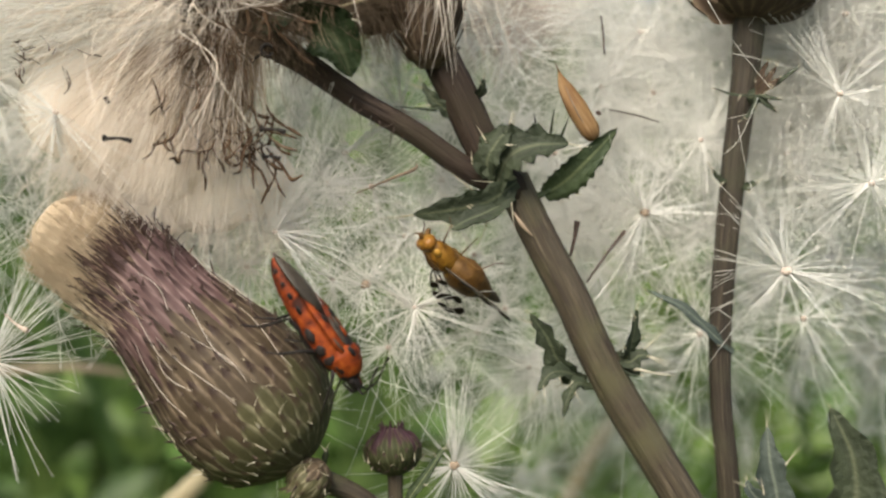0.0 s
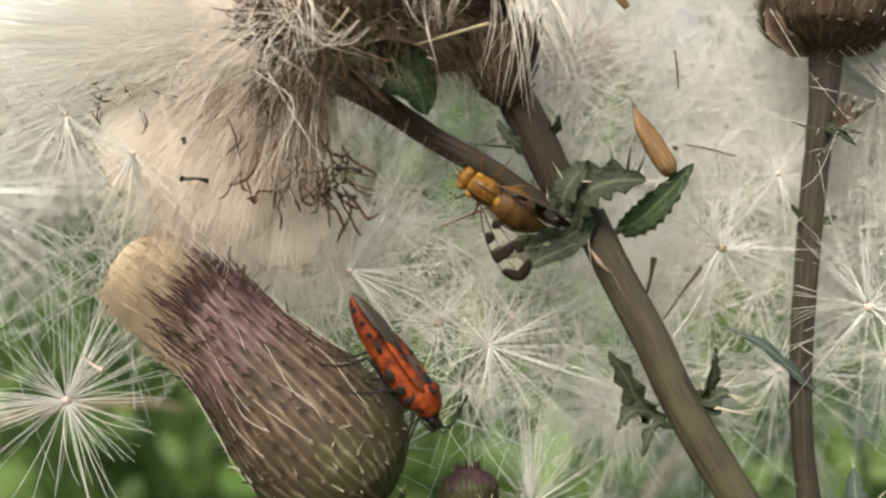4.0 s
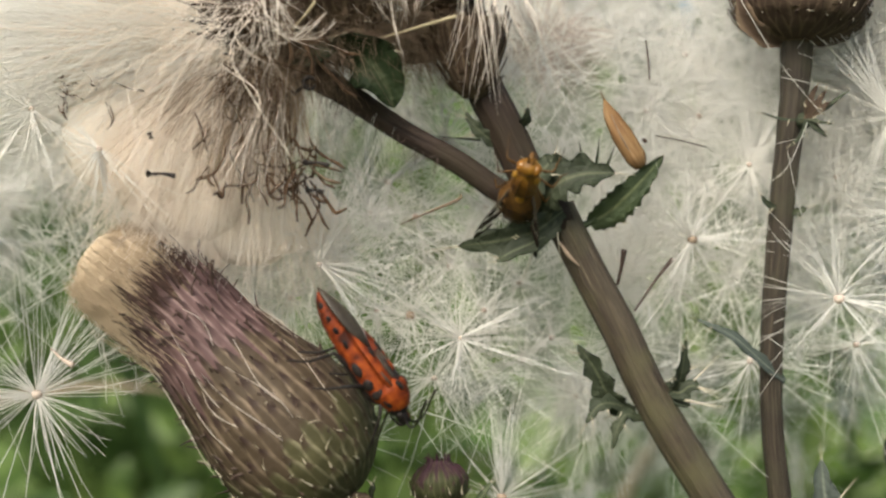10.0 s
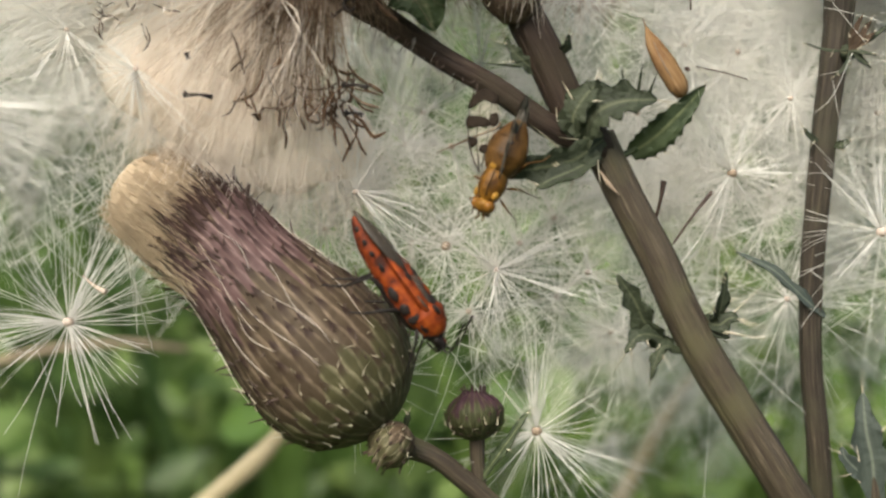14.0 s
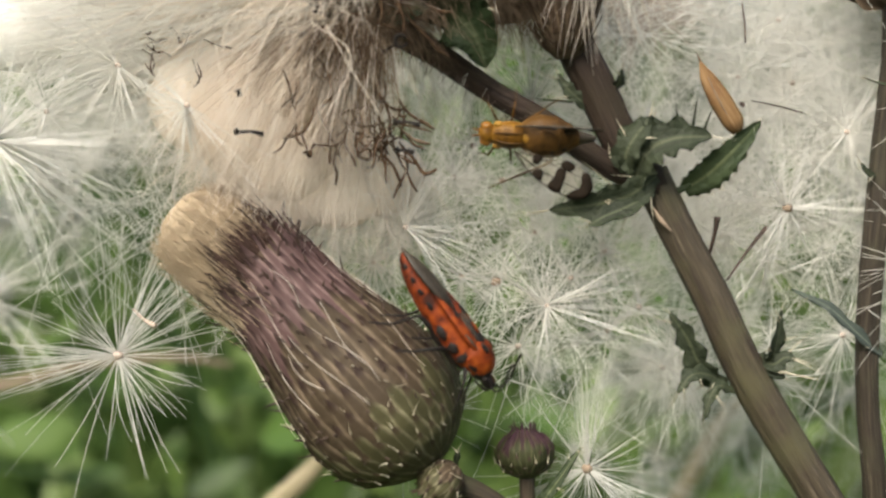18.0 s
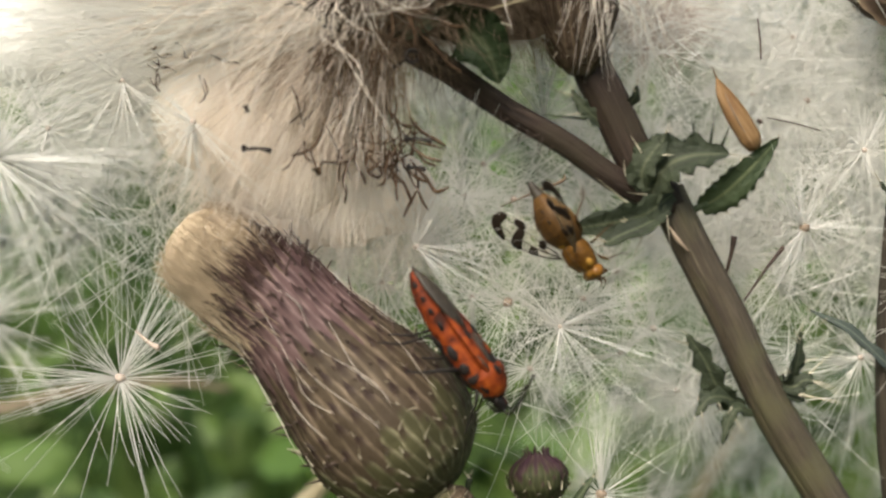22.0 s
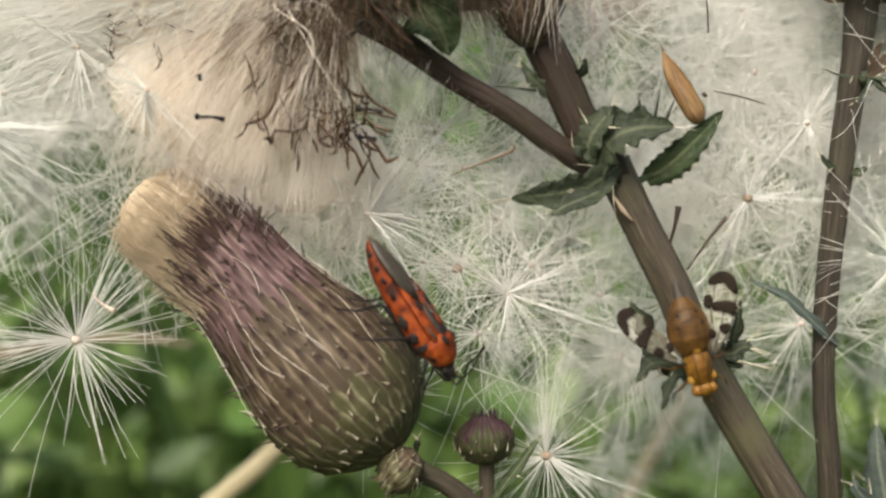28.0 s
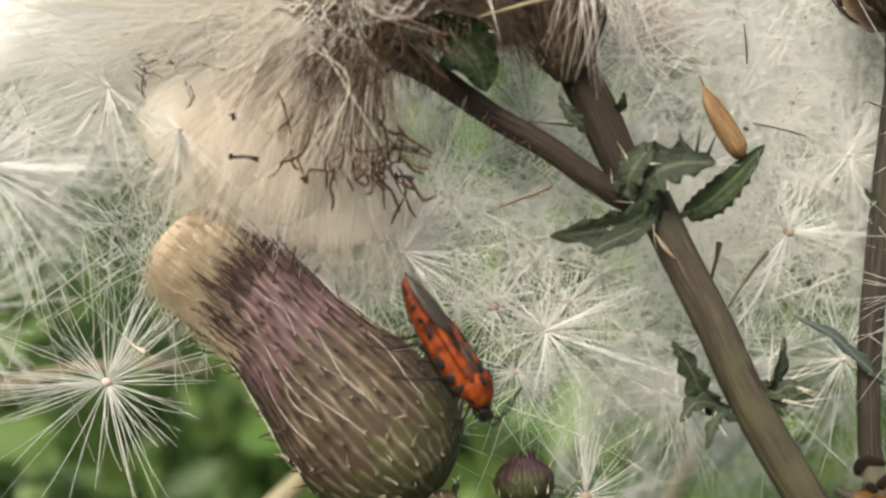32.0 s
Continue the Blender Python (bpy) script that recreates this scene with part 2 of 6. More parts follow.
GRASS = material("meadow_leaf", meadow_colour, 0.45, trans=0.35)
SOIL = material("meadow_soil", mottled([(0.3, (0.03, 0.05, 0.015)), (0.7, (0.08, 0.11, 0.04))], 8, 90), 0.9, 0.5)
RED = material("red_cuticle", mottled([(0.39, (0.030, 0.008, 0.004)), (0.49, (0.125, 0.022, 0.006)), (0.60, (0.205, 0.040, 0.008)), (0.72, (0.28, 0.068, 0.012))], 420, 1700, 0.5), 0.55, 0.3, spec=0.12)
BLACK = material("black_cuticle", mottled([(0.3, (0.006, 0.005, 0.005)), (0.7, (0.022, 0.017, 0.015))], 500, 3000), 0.5, 0.1, spec=0.15)
MEMBRANE = material("brown_membrane", mottled([(0.3, (0.026, 0.021, 0.016)), (0.7, (0.060, 0.050, 0.038))], 400, 3000), 0.4, 0.1, spec=0.2)
AMBER = material("amber_cuticle", mottled([(0.36, (0.045, 0.018, 0.004)), (0.48, (0.125, 0.056, 0.008)), (0.64, (0.22, 0.106, 0.013))], 420, 2200, 0.4), 0.45, 0.3, spec=0.2)
AMBER_PALE = material("yellow_cuticle", mottled([(0.3, (0.17, 0.085, 0.012)), (0.7, (0.32, 0.17, 0.026))], 700, 3000), 0.45, 0.2, spec=0.2)
WING_DARK = material("dark_wing_band", mottled([(0.3, (0.008, 0.006, 0.005)), (0.7, (0.030, 0.022, 0.016))], 600, 3000), 0.7, spec=0.04)
AMBER_DARK = material("brown_amber_cuticle", mottled([(0.36, (0.032, 0.016, 0.005)), (0.5, (0.080, 0.039, 0.010)), (0.68, (0.140, 0.072, 0.018))], 420, 2200, 0.35), 0.5, 0.2, spec=0.18)
EYE = material("fly_eye", mottled([(0.3, (0.15, 0.065, 0.012)), (0.7, (0.25, 0.11, 0.02))], 2000, 9000), 0.2)


def wing_glass():
    m = bpy.data.materials.new("clear_wing")
    m.use_nodes = True
    n, l = m.node_tree.nodes, m.node_tree.links
    b = n["Principled BSDF"]
    b.inputs["Base Color"].default_value = (0.44, 0.40, 0.31, 1)
    b.inputs["Roughness"].default_value = 0.4
    b.inputs["Specular IOR Level"].default_value = 0.15
    t = n.new("ShaderNodeBsdfTransparent")
    x = n.new("ShaderNodeMixShader")
    x.inputs["Fac"].default_value = 0.13
    l.new(t.outputs[0], x.inputs[1])
    l.new(b.outputs[0], x.inputs[2])
    l.new(x.outputs[0], n["Material Output"].inputs["Surface"])
    return m


WING = wing_glass()

# ---- mesh helpers ----
BASE = {}


def V(*p):
    return np.array(p[0] if len(p) == 1 else p, float)


def unit(v):
    v = np.asarray(v, float)
    return v / (np.linalg.norm(v, axis=-1, keepdims=True) + 1e-12)


def thing(name, base, label, category, group="", kind=""):
    """An empty at its base (mm); the parts under it are given in mm from the plant's middle."""
    ob = new(name)
    ob.empty_display_size = 0.002
    ob.location = (base[0] / 1000, base[1] / 1000, base[2] / 1000 + UP)
    BASE[ob] = V(*base)
    return tagged(ob, label, category, group, kind)


def to_mesh(name, geo, mat):
    verts, faces, uvs = geo
    me = bpy.data.meshes.new(name)
    me.from_pydata(verts, [], faces)
    if uvs is not None:
        lay = me.uv_layers.new(name="UVMap")
        flat = np.empty(len(me.loops) * 2)
        flat[:] = np.concatenate([np.asarray(u, float).ravel() for u in uvs])
        lay.data.foreach_set("uv", flat)
    me.polygons.foreach_set("use_smooth", np.ones(len(me.polygons), bool))
    me.materials.append(mat)
    me.update()
    return me


def part(name, geo, mat, parent, label=""):
    verts, faces, uvs = geo
    base = BASE.get(parent, V(0, 0, 0))
    ob = new(name, to_mesh(name, ((np.asarray(verts, float) - base) / 1000, faces, uvs), mat))
    ob.parent = parent
    BASE[ob] = base
    if label:
        ob["label"] = label
    return ob


def whole(name, geo, mat, label, category, group="", kind=""):
    """A thing of one mesh, its origin at the lowest point."""
    verts, faces, uvs = geo
    verts = np.asarray(verts, float)
    base = verts[verts[:, 2].argmin()].copy()
    ob = new(name, to_mesh(name, ((verts - base) / 1000, faces, uvs), mat))
    ob.location = (base[0] / 1000, base[1] / 1000, base[2] / 1000 + UP)
    BASE[ob] = base
    return tagged(ob, label, category, group, kind)


def merge(*geos):
    verts, faces, uvs, n = [], [], [], 0
    for v, f, u in geos:
        verts.append(np.asarray(v, float))
        faces += [[i + n for i in q] for q in f]
        uvs += list(u) if u is not None else [[(0, 0)] * len(q) for q in f]
        n += len(v)
    return np.concatenate(verts), faces, uvs


def smooth_path(points, steps):
    p = np.asarray(points, float)
    if len(p) == 2:
        s = np.linspace(0, 1, steps * 2 + 1)[:, None]
        return p[0] * (1 - s) + p[1] * s
    q = np.vstack([2 * p[0] - p[1], p, 2 * p[-1] - p[-2]])
    out = []
    for i in range(1, len(q) - 2):
        for k in range(steps):
            t = k / steps
            out.append(0.5 * (2 * q[i] + (q[i + 1] - q[i - 1]) * t + (2 * q[i - 1] - 5 * q[i] + 4 * q[i + 1] - q[i + 2]) * t * t
                              + (3 * q[i] - q[i - 1] - 3 * q[i + 1] + q[i + 2]) * t ** 3))
    out.append(p[-1])
    return np.array(out)


def tube(points, radii, sides=10, steps=6, ribs=0, rib=0.0, rough=0.0, rng=None):
    """A tapered stalk along a smooth path, with ridges along it."""
    path = smooth_path(points, steps)
    s = np.linspace(0, 1, len(path))
    r = np.interp(s, np.linspace(0, 1, len(radii)), radii)
    along = np.r_[0, np.cumsum(np.linalg.norm(np.diff(path, axis=0), axis=1))]
    tan = unit(np.gradient(path, axis=0))
    side = unit(np.cross(tan[0], V(0.3, 1, 0.2)))
    verts = []
    a = np.linspace(0, 2 * np.pi, sides, endpoint=False)
    for k in range(len(path)):
        side = unit(side - tan[k] * (side @ tan[k]))
        up = np.cross(tan[k], side)
        rr = r[k] * (1 + rib * np.cos(ribs * a))
        if rng is not None:
            rr = rr * (1 + rough * rng.standard_normal(sides)) * (1 + 0.5 * rough * rng.standard_normal())
        verts.append(path[k] + np.outer(rr * np.cos(a), side) + np.outer(rr * np.sin(a), up))
    verts = np.concatenate(verts)
    faces, uvs = [], []
    for k in range(len(path) - 1):
        for j in range(sides):
            q = (j + 1) % sides
            faces.append([k * sides + j, k * sides + q, (k + 1) * sides + q, (k + 1) * sides + j])
            u0, u1 = j / sides, (j + 1) / sides
            uvs.append([(u0, along[k]), (u1, along[k]), (u1, along[k + 1]), (u0, along[k + 1])])
    for ring in (list(range(sides))[::-1], [(len(path) - 1) * sides + j for j in range(sides)]):
        faces.append(ring)
        uvs.append([(j / sides, 0.0) for j in range(sides)])
    return verts, faces, uvs


def hairs(roots, ways, lengths, bends, r0, segs=5, tip=0.25):
    """Many fine three-sided hairs at once."""
    roots, ways = np.asarray(roots, float), unit(ways)
    n = len(roots)
    lengths, r0 = np.broadcast_to(lengths, n), np.broadcast_to(r0, n)
    s = np.linspace(0, 1, segs + 1)
    p = roots[:, None] + ways[:, None] * (lengths[:, None] * s)[..., None] + np.asarray(bends, float)[:, None] * (s ** 2)[None, :, None]
    ref = np.where(np.abs(ways[:, 1:2]) < 0.9, V(0, 1, 0), V(1, 0, 0))
    a = unit(np.cross(ways, ref))
    b = np.cross(ways, a)
    rad = r0[:, None] * (1 - (1 - tip) * s)[None]
    ring = []
    for k in range(3):
        c, d = math.cos(k * 2.0944), math.sin(k * 2.0944)
        ring.append(p + (rad[..., None]) * (c * a + d * b)[:, None])
    verts = np.stack(ring, 2).reshape(-1, 3)
    i = np.arange(n)[:, None, None] * (segs + 1) * 3 + np.arange(segs)[None, :, None] * 3
    j = np.arange(3)[None, None]
    q = (j + 1) % 3
    f = np.stack([i + j, i + q, i + 3 + q, i + 3 + j], -1).reshape(-1, 4)
    return verts, f.tolist(), None


def ball(centre, radii, axes=None, nu=14, nv=9, bumps=0.0, rng=None):
    """An egg-like body with radii along the given axes."""
    axes = np.eye(3) if axes is None else np.asarray(axes, float)
    verts, faces, uvs = [], [], []
    for k in range(nv + 1):
        th = np.pi * k / nv
        for j in range(nu):
            ph = 2 * np.pi * j / nu
            d = V(np.cos(th), np.sin(th) * np.cos(ph), np.sin(th) * np.sin(ph))
            f = 1 + (bumps * rng.standard_normal() if rng is not None and 0 < k < nv else 0)
            verts.append(V(*centre) + (d * radii * f) @ axes)
    for k in range(nv):
        for j in range(nu):
            q = (j + 1) % nu
            faces.append([k * nu + j, (k + 1) * nu + j, (k + 1) * nu + q, k * nu + q])
            uvs.append([(j / nu, k / nv * 5), (j / nu, (k + 1) / nv * 5), ((j + 1) / nu, (k + 1) / nv * 5), ((j + 1) / nu, k / nv * 5)])
    return np.array(verts), faces, uvs


def frame_of(way, hint=(0, -1, 0)):
    """Axes: along the way, across, and the one nearest the hint."""
    x = unit(way)
    z = unit(np.asarray(hint, float) - x * np.dot(hint, x))
    return np.array([x, np.cross(z, x), z])


def plate(outline, thick=0.12, dome=0.0):
    """A thin solid from a flat outline in x, y; dome lifts its middle."""
    o = np.asarray(outline, float)
    c = o.mean(0)
    n = len(o)
    inner = c + (o - c) * 0.55
    verts, faces, uvs = [], [], []
    for z in (thick / 2, -thick / 2):
        verts += [(x, y, z) for x, y in o] + [(x, y, z + dome * 0.8) for x, y in inner] + [(c[0], c[1], z + dome)]
    m = 2 * n + 1
    for j in range(n):
        q = (j + 1) % n
        faces += [[j, q, n + q, n + j], [n + j, n + q, 2 * n], [m + q, m + j, m + n + j, m + n + q], [m + n + q, m + n + j, m + 2 * n], [q, j, m + j, m + q]]
    uvs = [[(0.3, 0.3)] * len(f) for f in faces]
    return np.array(verts), faces, uvs


def rounded(outline, times=2):
    """Cuts the corners of a closed outline."""
    o = np.asarray(outline, float)
    for _ in range(times):
        nxt = np.roll(o, -1, axis=0)
        o = np.stack([o * 0.75 + nxt * 0.25, o * 0.25 + nxt * 0.75], 1).reshape(-1, 2)
    return o


def leaf_blade(line, normal, width, teeth=4, fold=0.35, thick=0.16, rng=None, depth=0.45):
    """A lobed blade along a smooth line; returns the blade and the tooth tips with their directions."""
    path = smooth_path(line, 8)
    n = len(path)
    tan = unit(np.gradient(path, axis=0))
    nor = unit(np.asarray(normal, float) - tan * (tan @ np.asarray(normal, float))[:, None])
    across = np.cross(nor, tan)
    s = np.linspace(0, 1, n)
    wide = width * np.clip(np.sin(np.pi * np.clip(s * 0.9 + 0.1, 0, 1)) ** 0.7, 0.04, 1)
    tips, verts = [], []
    cols = (-1, -0.5, 0, 0.5, 1)
    for layer in (1, -1):
        for k in range(n):
            for c in cols:
                saw = 1 - depth + depth * abs(((s[k] * teeth + (0.3 if c > 0 else 0.0)) % 1.0) * 2 - 1)
                w = wide[k] * (saw if abs(c) == 1 else 1 - 0.5 * depth)
                p = path[k] + across[k] * c * w + nor[k] * (abs(c) * w * fold + layer * thick / 2 * (1 if abs(c) < 1 else 0.3))
                if rng is not None and abs(c) == 1:
                    p = p + nor[k] * rng.normal(0, 0.07) * width
                    if layer == 1 and saw > 0.93 and 0.1 < s[k] < 0.97:
                        tips.append((p, unit(across[k] * c + tan[k] * 0.8)))
                verts.append(p)
    m, w = n * 5, 5
    faces, uvs = [], []
    for k in range(n - 1):
        for c in range(4):
            q = [k * w + c, k * w + c + 1, (k + 1) * w + c + 1, (k + 1) * w + c]
            t = [(c / 4, s[k]), ((c + 1) / 4, s[k]), ((c + 1) / 4, s[k + 1]), (c / 4, s[k + 1])]
            faces += [q, [m + i for i in q[::-1]]]
            uvs += [t, t[::-1]]
        for c in (0, 4):
            faces.append([k * w + c, (k + 1) * w + c, m + (k + 1) * w + c, m + k * w + c])
            uvs.append([(c / 4, s[k])] * 4)
    tips.append((path[-1], tan[-1]))
    return (np.array(verts), faces, uvs), tips


def spiny_leaf(name, line, normal, width, parent, teeth=4, mat=None, spine=1.2, seed=1, fold=0.35, depth=0.35):
    rng = np.random.default_rng(seed)
    blade, tips = leaf_blade(line, normal, width, teeth, fold, rng=rng, depth=depth)
    ob = part(name, blade, mat or LEAF, parent)
    roots = np.array([p for p, _ in tips])
    ways = np.array([d for _, d in tips])
    ways = unit(ways + rng.normal(0, 0.2, ways.shape))
    for k, (p, w) in enumerate(zip(roots, ways)):
        if k < len(roots) - 1 and rng.random() < 0.62:
            continue
        part("spine", hairs([p - w * 0.15], [w], spine * rng.uniform(0.5, 1.0), rng.normal(0, 0.1, (1, 3)), 0.06, 4, 0.1), SPINE, ob, "pale straw spine")
    return ob


def bract(axis, base, ang, s0, length, width, radius, lift, flare=0.0):
    """One overlapping scale on a head whose radius at s mm along the axis is radius(s)."""
    x, y, z = axis
    verts = []
    steps = 6
    for k in range(steps + 1):
        t = k / steps
        s = s0 + length * t
        r = radius(s) + 0.06 + lift * t + flare * max(0.0, t - 0.6) ** 2
        w = width * (0.75 + 0.6 * t - 1.3 * t * t) if t < 1 else width * 0.03
        for c in (-1, 0, 1):
            a = ang + c * w / max(r, 0.5)
            verts.append(base + x * s + (y * math.cos(a) + z * math.sin(a)) * (r + (0.07 if c == 0 else -0.02)))
    faces, uvs = [], []
    for k in range(steps):
        for c in range(2):
            faces.append([k * 3 + c, k * 3 + c + 1, k * 3 + c + 4, k * 3 + c + 3])
            uvs.append([(c / 2, k / steps), ((c + 1) / 2, k / steps), ((c + 1) / 2, (k + 1) / steps), (c / 2, (k + 1) / steps)])
    return np.array(verts), faces, uvs


def involucre(name, label, base, way, profile, parent, rows, around, mats, lift=0.28, length=4.6, width=0.62, seed=3, spine=0.9, hint=(0, -1, 0), flare=0.3, flush=None):
    """A closed flower head: a core with rings of overlapping bracts from base along way. profile: (s, radius) pairs. flush: the side that the last material, a blush, is kept to."""
    rng = np.random.default_rng(seed)
    base = V(*base)
    ax = frame_of(way, hint)
    ps, pr = np.array(profile).T
    radius = lambda s: float(np.interp(s, ps, pr))
    fine = np.linspace(ps[0], ps[-1], 16)
    body = part(name, tube(base + np.outer(fine, ax[0]), [radius(s) for s in fine], 24, 1), CORE, parent, label)
    top = ps[-1]
    roots, ways, light = [], [], []
    for i in range(rows):
        f = i / (rows - 1)
        for k in range(around):
            s0 = f ** 1.25 * (top - length * 0.75) + rng.normal(0, 0.12)
            a = 2 * np.pi * (k + 0.5 * (i % 2)) / around + rng.normal(0, 0.02)
            m = mats[min(len(mats) - 1, max(0, int(f * len(mats) + rng.normal(0, 0.35))))]
            if flush is not None and m is mats[-1] and (ax[1] * math.cos(a) + ax[2] * math.sin(a)) @ unit(flush) < rng.normal(0.72, 0.13):
                m = mats[-2]
            w = width * (0.9 + 0.2 * rng.random()) * radius(max(s0 + length * 0.4, 0.3)) / max(pr)
            L = length * rng.uniform(0.92, 1.08) * min(1.0, 0.36 + 1.1 * f)
            geo = bract(ax, base, a, max(s0, 0.0), L, w, radius, lift * rng.uniform(0.7, 1.3), flare)
            part("bract", geo, m, body)
            roots.append(geo[0][-2])
            out = ax[1] * math.cos(a) + ax[2] * math.sin(a)
            ways.append(ax[0] * 0.9 + out * (rng.uniform(0.0, 0.45) if f < 0.45 else rng.uniform(0.3, 1.2)) + rng.normal(0, 0.25, 3))
            light.append(f < 0.45)
    for p, w, pale in zip(roots, unit(np.array(ways)), light):
        if rng.random() < (0.15 if pale else 0.6):
            continue
        part("bract_spine", hairs([p - w * 0.1], [w], spine * rng.uniform(0.4, 1.2) * (0.5 if pale else 0.7), rng.normal(0, 0.3 if pale else 0.15, (1, 3)), 0.055 * rng.uniform(0.6, 1.5) if pale else 0.12, 4, 0.3), SPINE if pale and rng.random() < 0.8 else DARK_SPINE, body)
    return body


def plume(name, centre, size, count, facing, seed, label, droop=0.0, spread=0.5, fan=(0, 360), r=0.045, mat=None, group="drifting seed plumes", kink=1.0, hub=0.2, near=True, core=None):
    """A thistle seed's parachute: a hub with fine hairs that fan out from it."""
    rng = np.random.default_rng(seed)
    ob = thing(name, centre, label, "seed plume", group)
    c = V(*centre)
    ax = frame_of(facing, (0, 0, 1))
    a = np.radians(rng.uniform(fan[0], fan[1], count))
    a = a + 0.25 * np.sin(3 * a + seed)
    tilt = rng.normal(0.15, spread, count)
    side = -unit(np.cross(ax[0], V(0, 0, 1)))
    ways = np.outer(np.cos(a), side) + np.outer(np.sin(a), np.cross(side, -ax[0])) + np.outer(tilt, ax[0])
    if not near:
        ways[:, 1] = np.maximum(ways[:, 1], -0.12)
    lengths = size * rng.uniform(0.55, 1.2, count) * (1 + 0.2 * np.sin(2 * a + seed))
    bends = rng.normal(0, 0.10 * size * kink, (count, 3)) * V(1, 0.5, 1) + V(0, 0, -droop * size)
    thick = 0.88 * r * rng.uniform(0.5, 1.25, count)
    roots = c + unit(ways) * rng.uniform(0.0, 0.3, count)[:, None]
    if near:
        for k in range(count):
            part("pappus_hair", hairs(roots[k:k + 1], ways[k:k + 1], lengths[k], bends[k:k + 1], thick[k], 6, 0.35), mat or FLUFF, ob)
    else:
        tagged(part("pappus", hairs(roots, ways, lengths, bends, thick, 6, 0.35), mat or FLUFF, ob), kind="stuff")
    part("hub", ball(c, (hub, hub, hub * 0.9), nu=10, nv=6), core or ACHENE, ob, "small brown seed hub" if core else "small pinkish-tan seed hub")
    return ob


def rooted(points, dx=10.0, dy=5.0):
    """The same line with a stalk below its first point, straight on at first and then down to the ground."""
    p = V(points[0])
    way = unit(p - V(points[1]))
    foot = V(p[0] + way[0] * 90 + dx, p[1] + dy, -1000 * UP - 2)
    turn = p + way * 60
    return [foot, foot * 0.5 + turn * 0.5 + V(way[0] * 15, 0, 0), turn + V(0, 0, -25), p + way * 30, p + way * 12] + [V(q) for q in points]


# ---- the ground and the meadow behind ----
def ground():
    rng = np.random.default_rng(4)
    n = 40
    r = np.r_[0, np.geomspace(0.05, 400, n)]
    a = np.linspace(0, 2 * np.pi, 48, endpoint=False)
    verts = [(x * math.cos(k), x * math.sin(k), 0.012 * rng.standard_normal() if x < 6 else 0.0) for x in r for k in a]
    faces, uvs = [], []
    for i in range(n):
        for j in range(48):
            q = (j + 1) % 48
            faces.append([i * 48 + j, (i + 1) * 48 + j, (i + 1) * 48 + q, i * 48 + q])
    ob = new("ground", to_mesh("ground", (verts, faces, None), SOIL))
    return tagged(ob, "green weedy meadow soil under the thistles", "ground", kind="structure")


ground()


def blades(count, depth, spread, height, width, seed, lean=0.25):
    """Meadow leaves as bent, folded blades that stand on the ground."""
    rng = np.random.default_rng(seed)
    y = rng.uniform(*depth, count)
    x = rng.uniform(-1, 1, count) * (spread[0] + (spread[1] - spread[0]) * (y - depth[0]) / (depth[1] - depth[0]))
    far = (x / (1.05 * max(spread))) ** 2 + ((y - sum(depth) / 2) / (0.62 * (depth[1] - depth[0]))) ** 2
    keep = far < rng.uniform(0.75, 1.5, count)
    x, y, count = x[keep], y[keep], int(keep.sum())
    h = rng.uniform(*height, count)
    w = rng.uniform(*width, count)
    a = rng.uniform(0, 2 * np.pi, count)
    bend = rng.uniform(0.05, lean, count) * h
    segs = 5
    verts, faces = [], []
    s = np.linspace(0, 1, segs + 1)
    side = np.stack([np.cos(a), np.sin(a), 0 * a], 1)
    way = np.stack([-np.sin(a), np.cos(a), 0 * a], 1)
    way[:, 1] = np.abs(way[:, 1])
    root = np.stack([x, y, 0 * x - 0.002], 1)
    for k in s:
        c = root + way * (bend * k * k)[:, None] + V(0, 0, 1) * (h * (k - 0.25 * (bend / h) * k * k))[:, None]
        ww = w * (0.35 + 1.3 * k - 1.6 * k * k) * 0.5 + 0.0006
        for e in (-1, 0, 1):
            verts.append(c + side * (ww * e)[:, None] + way * (0.25 * ww * abs(e))[:, None])
    verts = np.stack(verts, 1).reshape(-1, 3)
    per = (segs + 1) * 3
    i = np.arange(count)[:, None, None] * per + np.arange(segs)[None, :, None] * 3
    j = np.arange(2)[None, None]
    f = np.stack([i + j, i + j + 1, i + 4 + j, i + 3 + j], -1).reshape(-1, 4)
    return verts, f.tolist(), None


def meadow(name, geo, label):
    ob = new(name, to_mesh(name, geo, GRASS))
    return tagged(ob, label, "grass", kind="stuff")


meadow("meadow_grass", blades(3600, (0.22, 0.75), (0.6, 0.8), (0.40, 0.70), (0.018, 0.06), 11, 1.1), "dense bright green meadow leaves, far out of focus")
meadow("tall_grass", blades(6500, (0.7, 2.2), (1.5, 1.8), (0.62, 1.15), (0.03, 0.09), 12, 0.9), "tall green meadow grass behind the thistles")


near_side = blades(5200, (0.0, 2.4), (2.4, 2.4), (0.25, 0.55), (0.012, 0.035), 14, 0.6)
v = near_side[0].reshape(-1, 18, 3)
v[:, :, 1] = -0.45 - v[:, :, 1]
v = v[(v[:, 0, 0] / 2.6) ** 2 + ((v[:, 0, 1] + 1.5) / 1.45) ** 2 < np.random.default_rng(17).uniform(0.0, 1.1, len(v))]
near_side = (v.reshape(-1, 3), near_side[1][:10 * len(v)], None)
meadow("short_grass", near_side, "shorter green meadow grass on the near side")


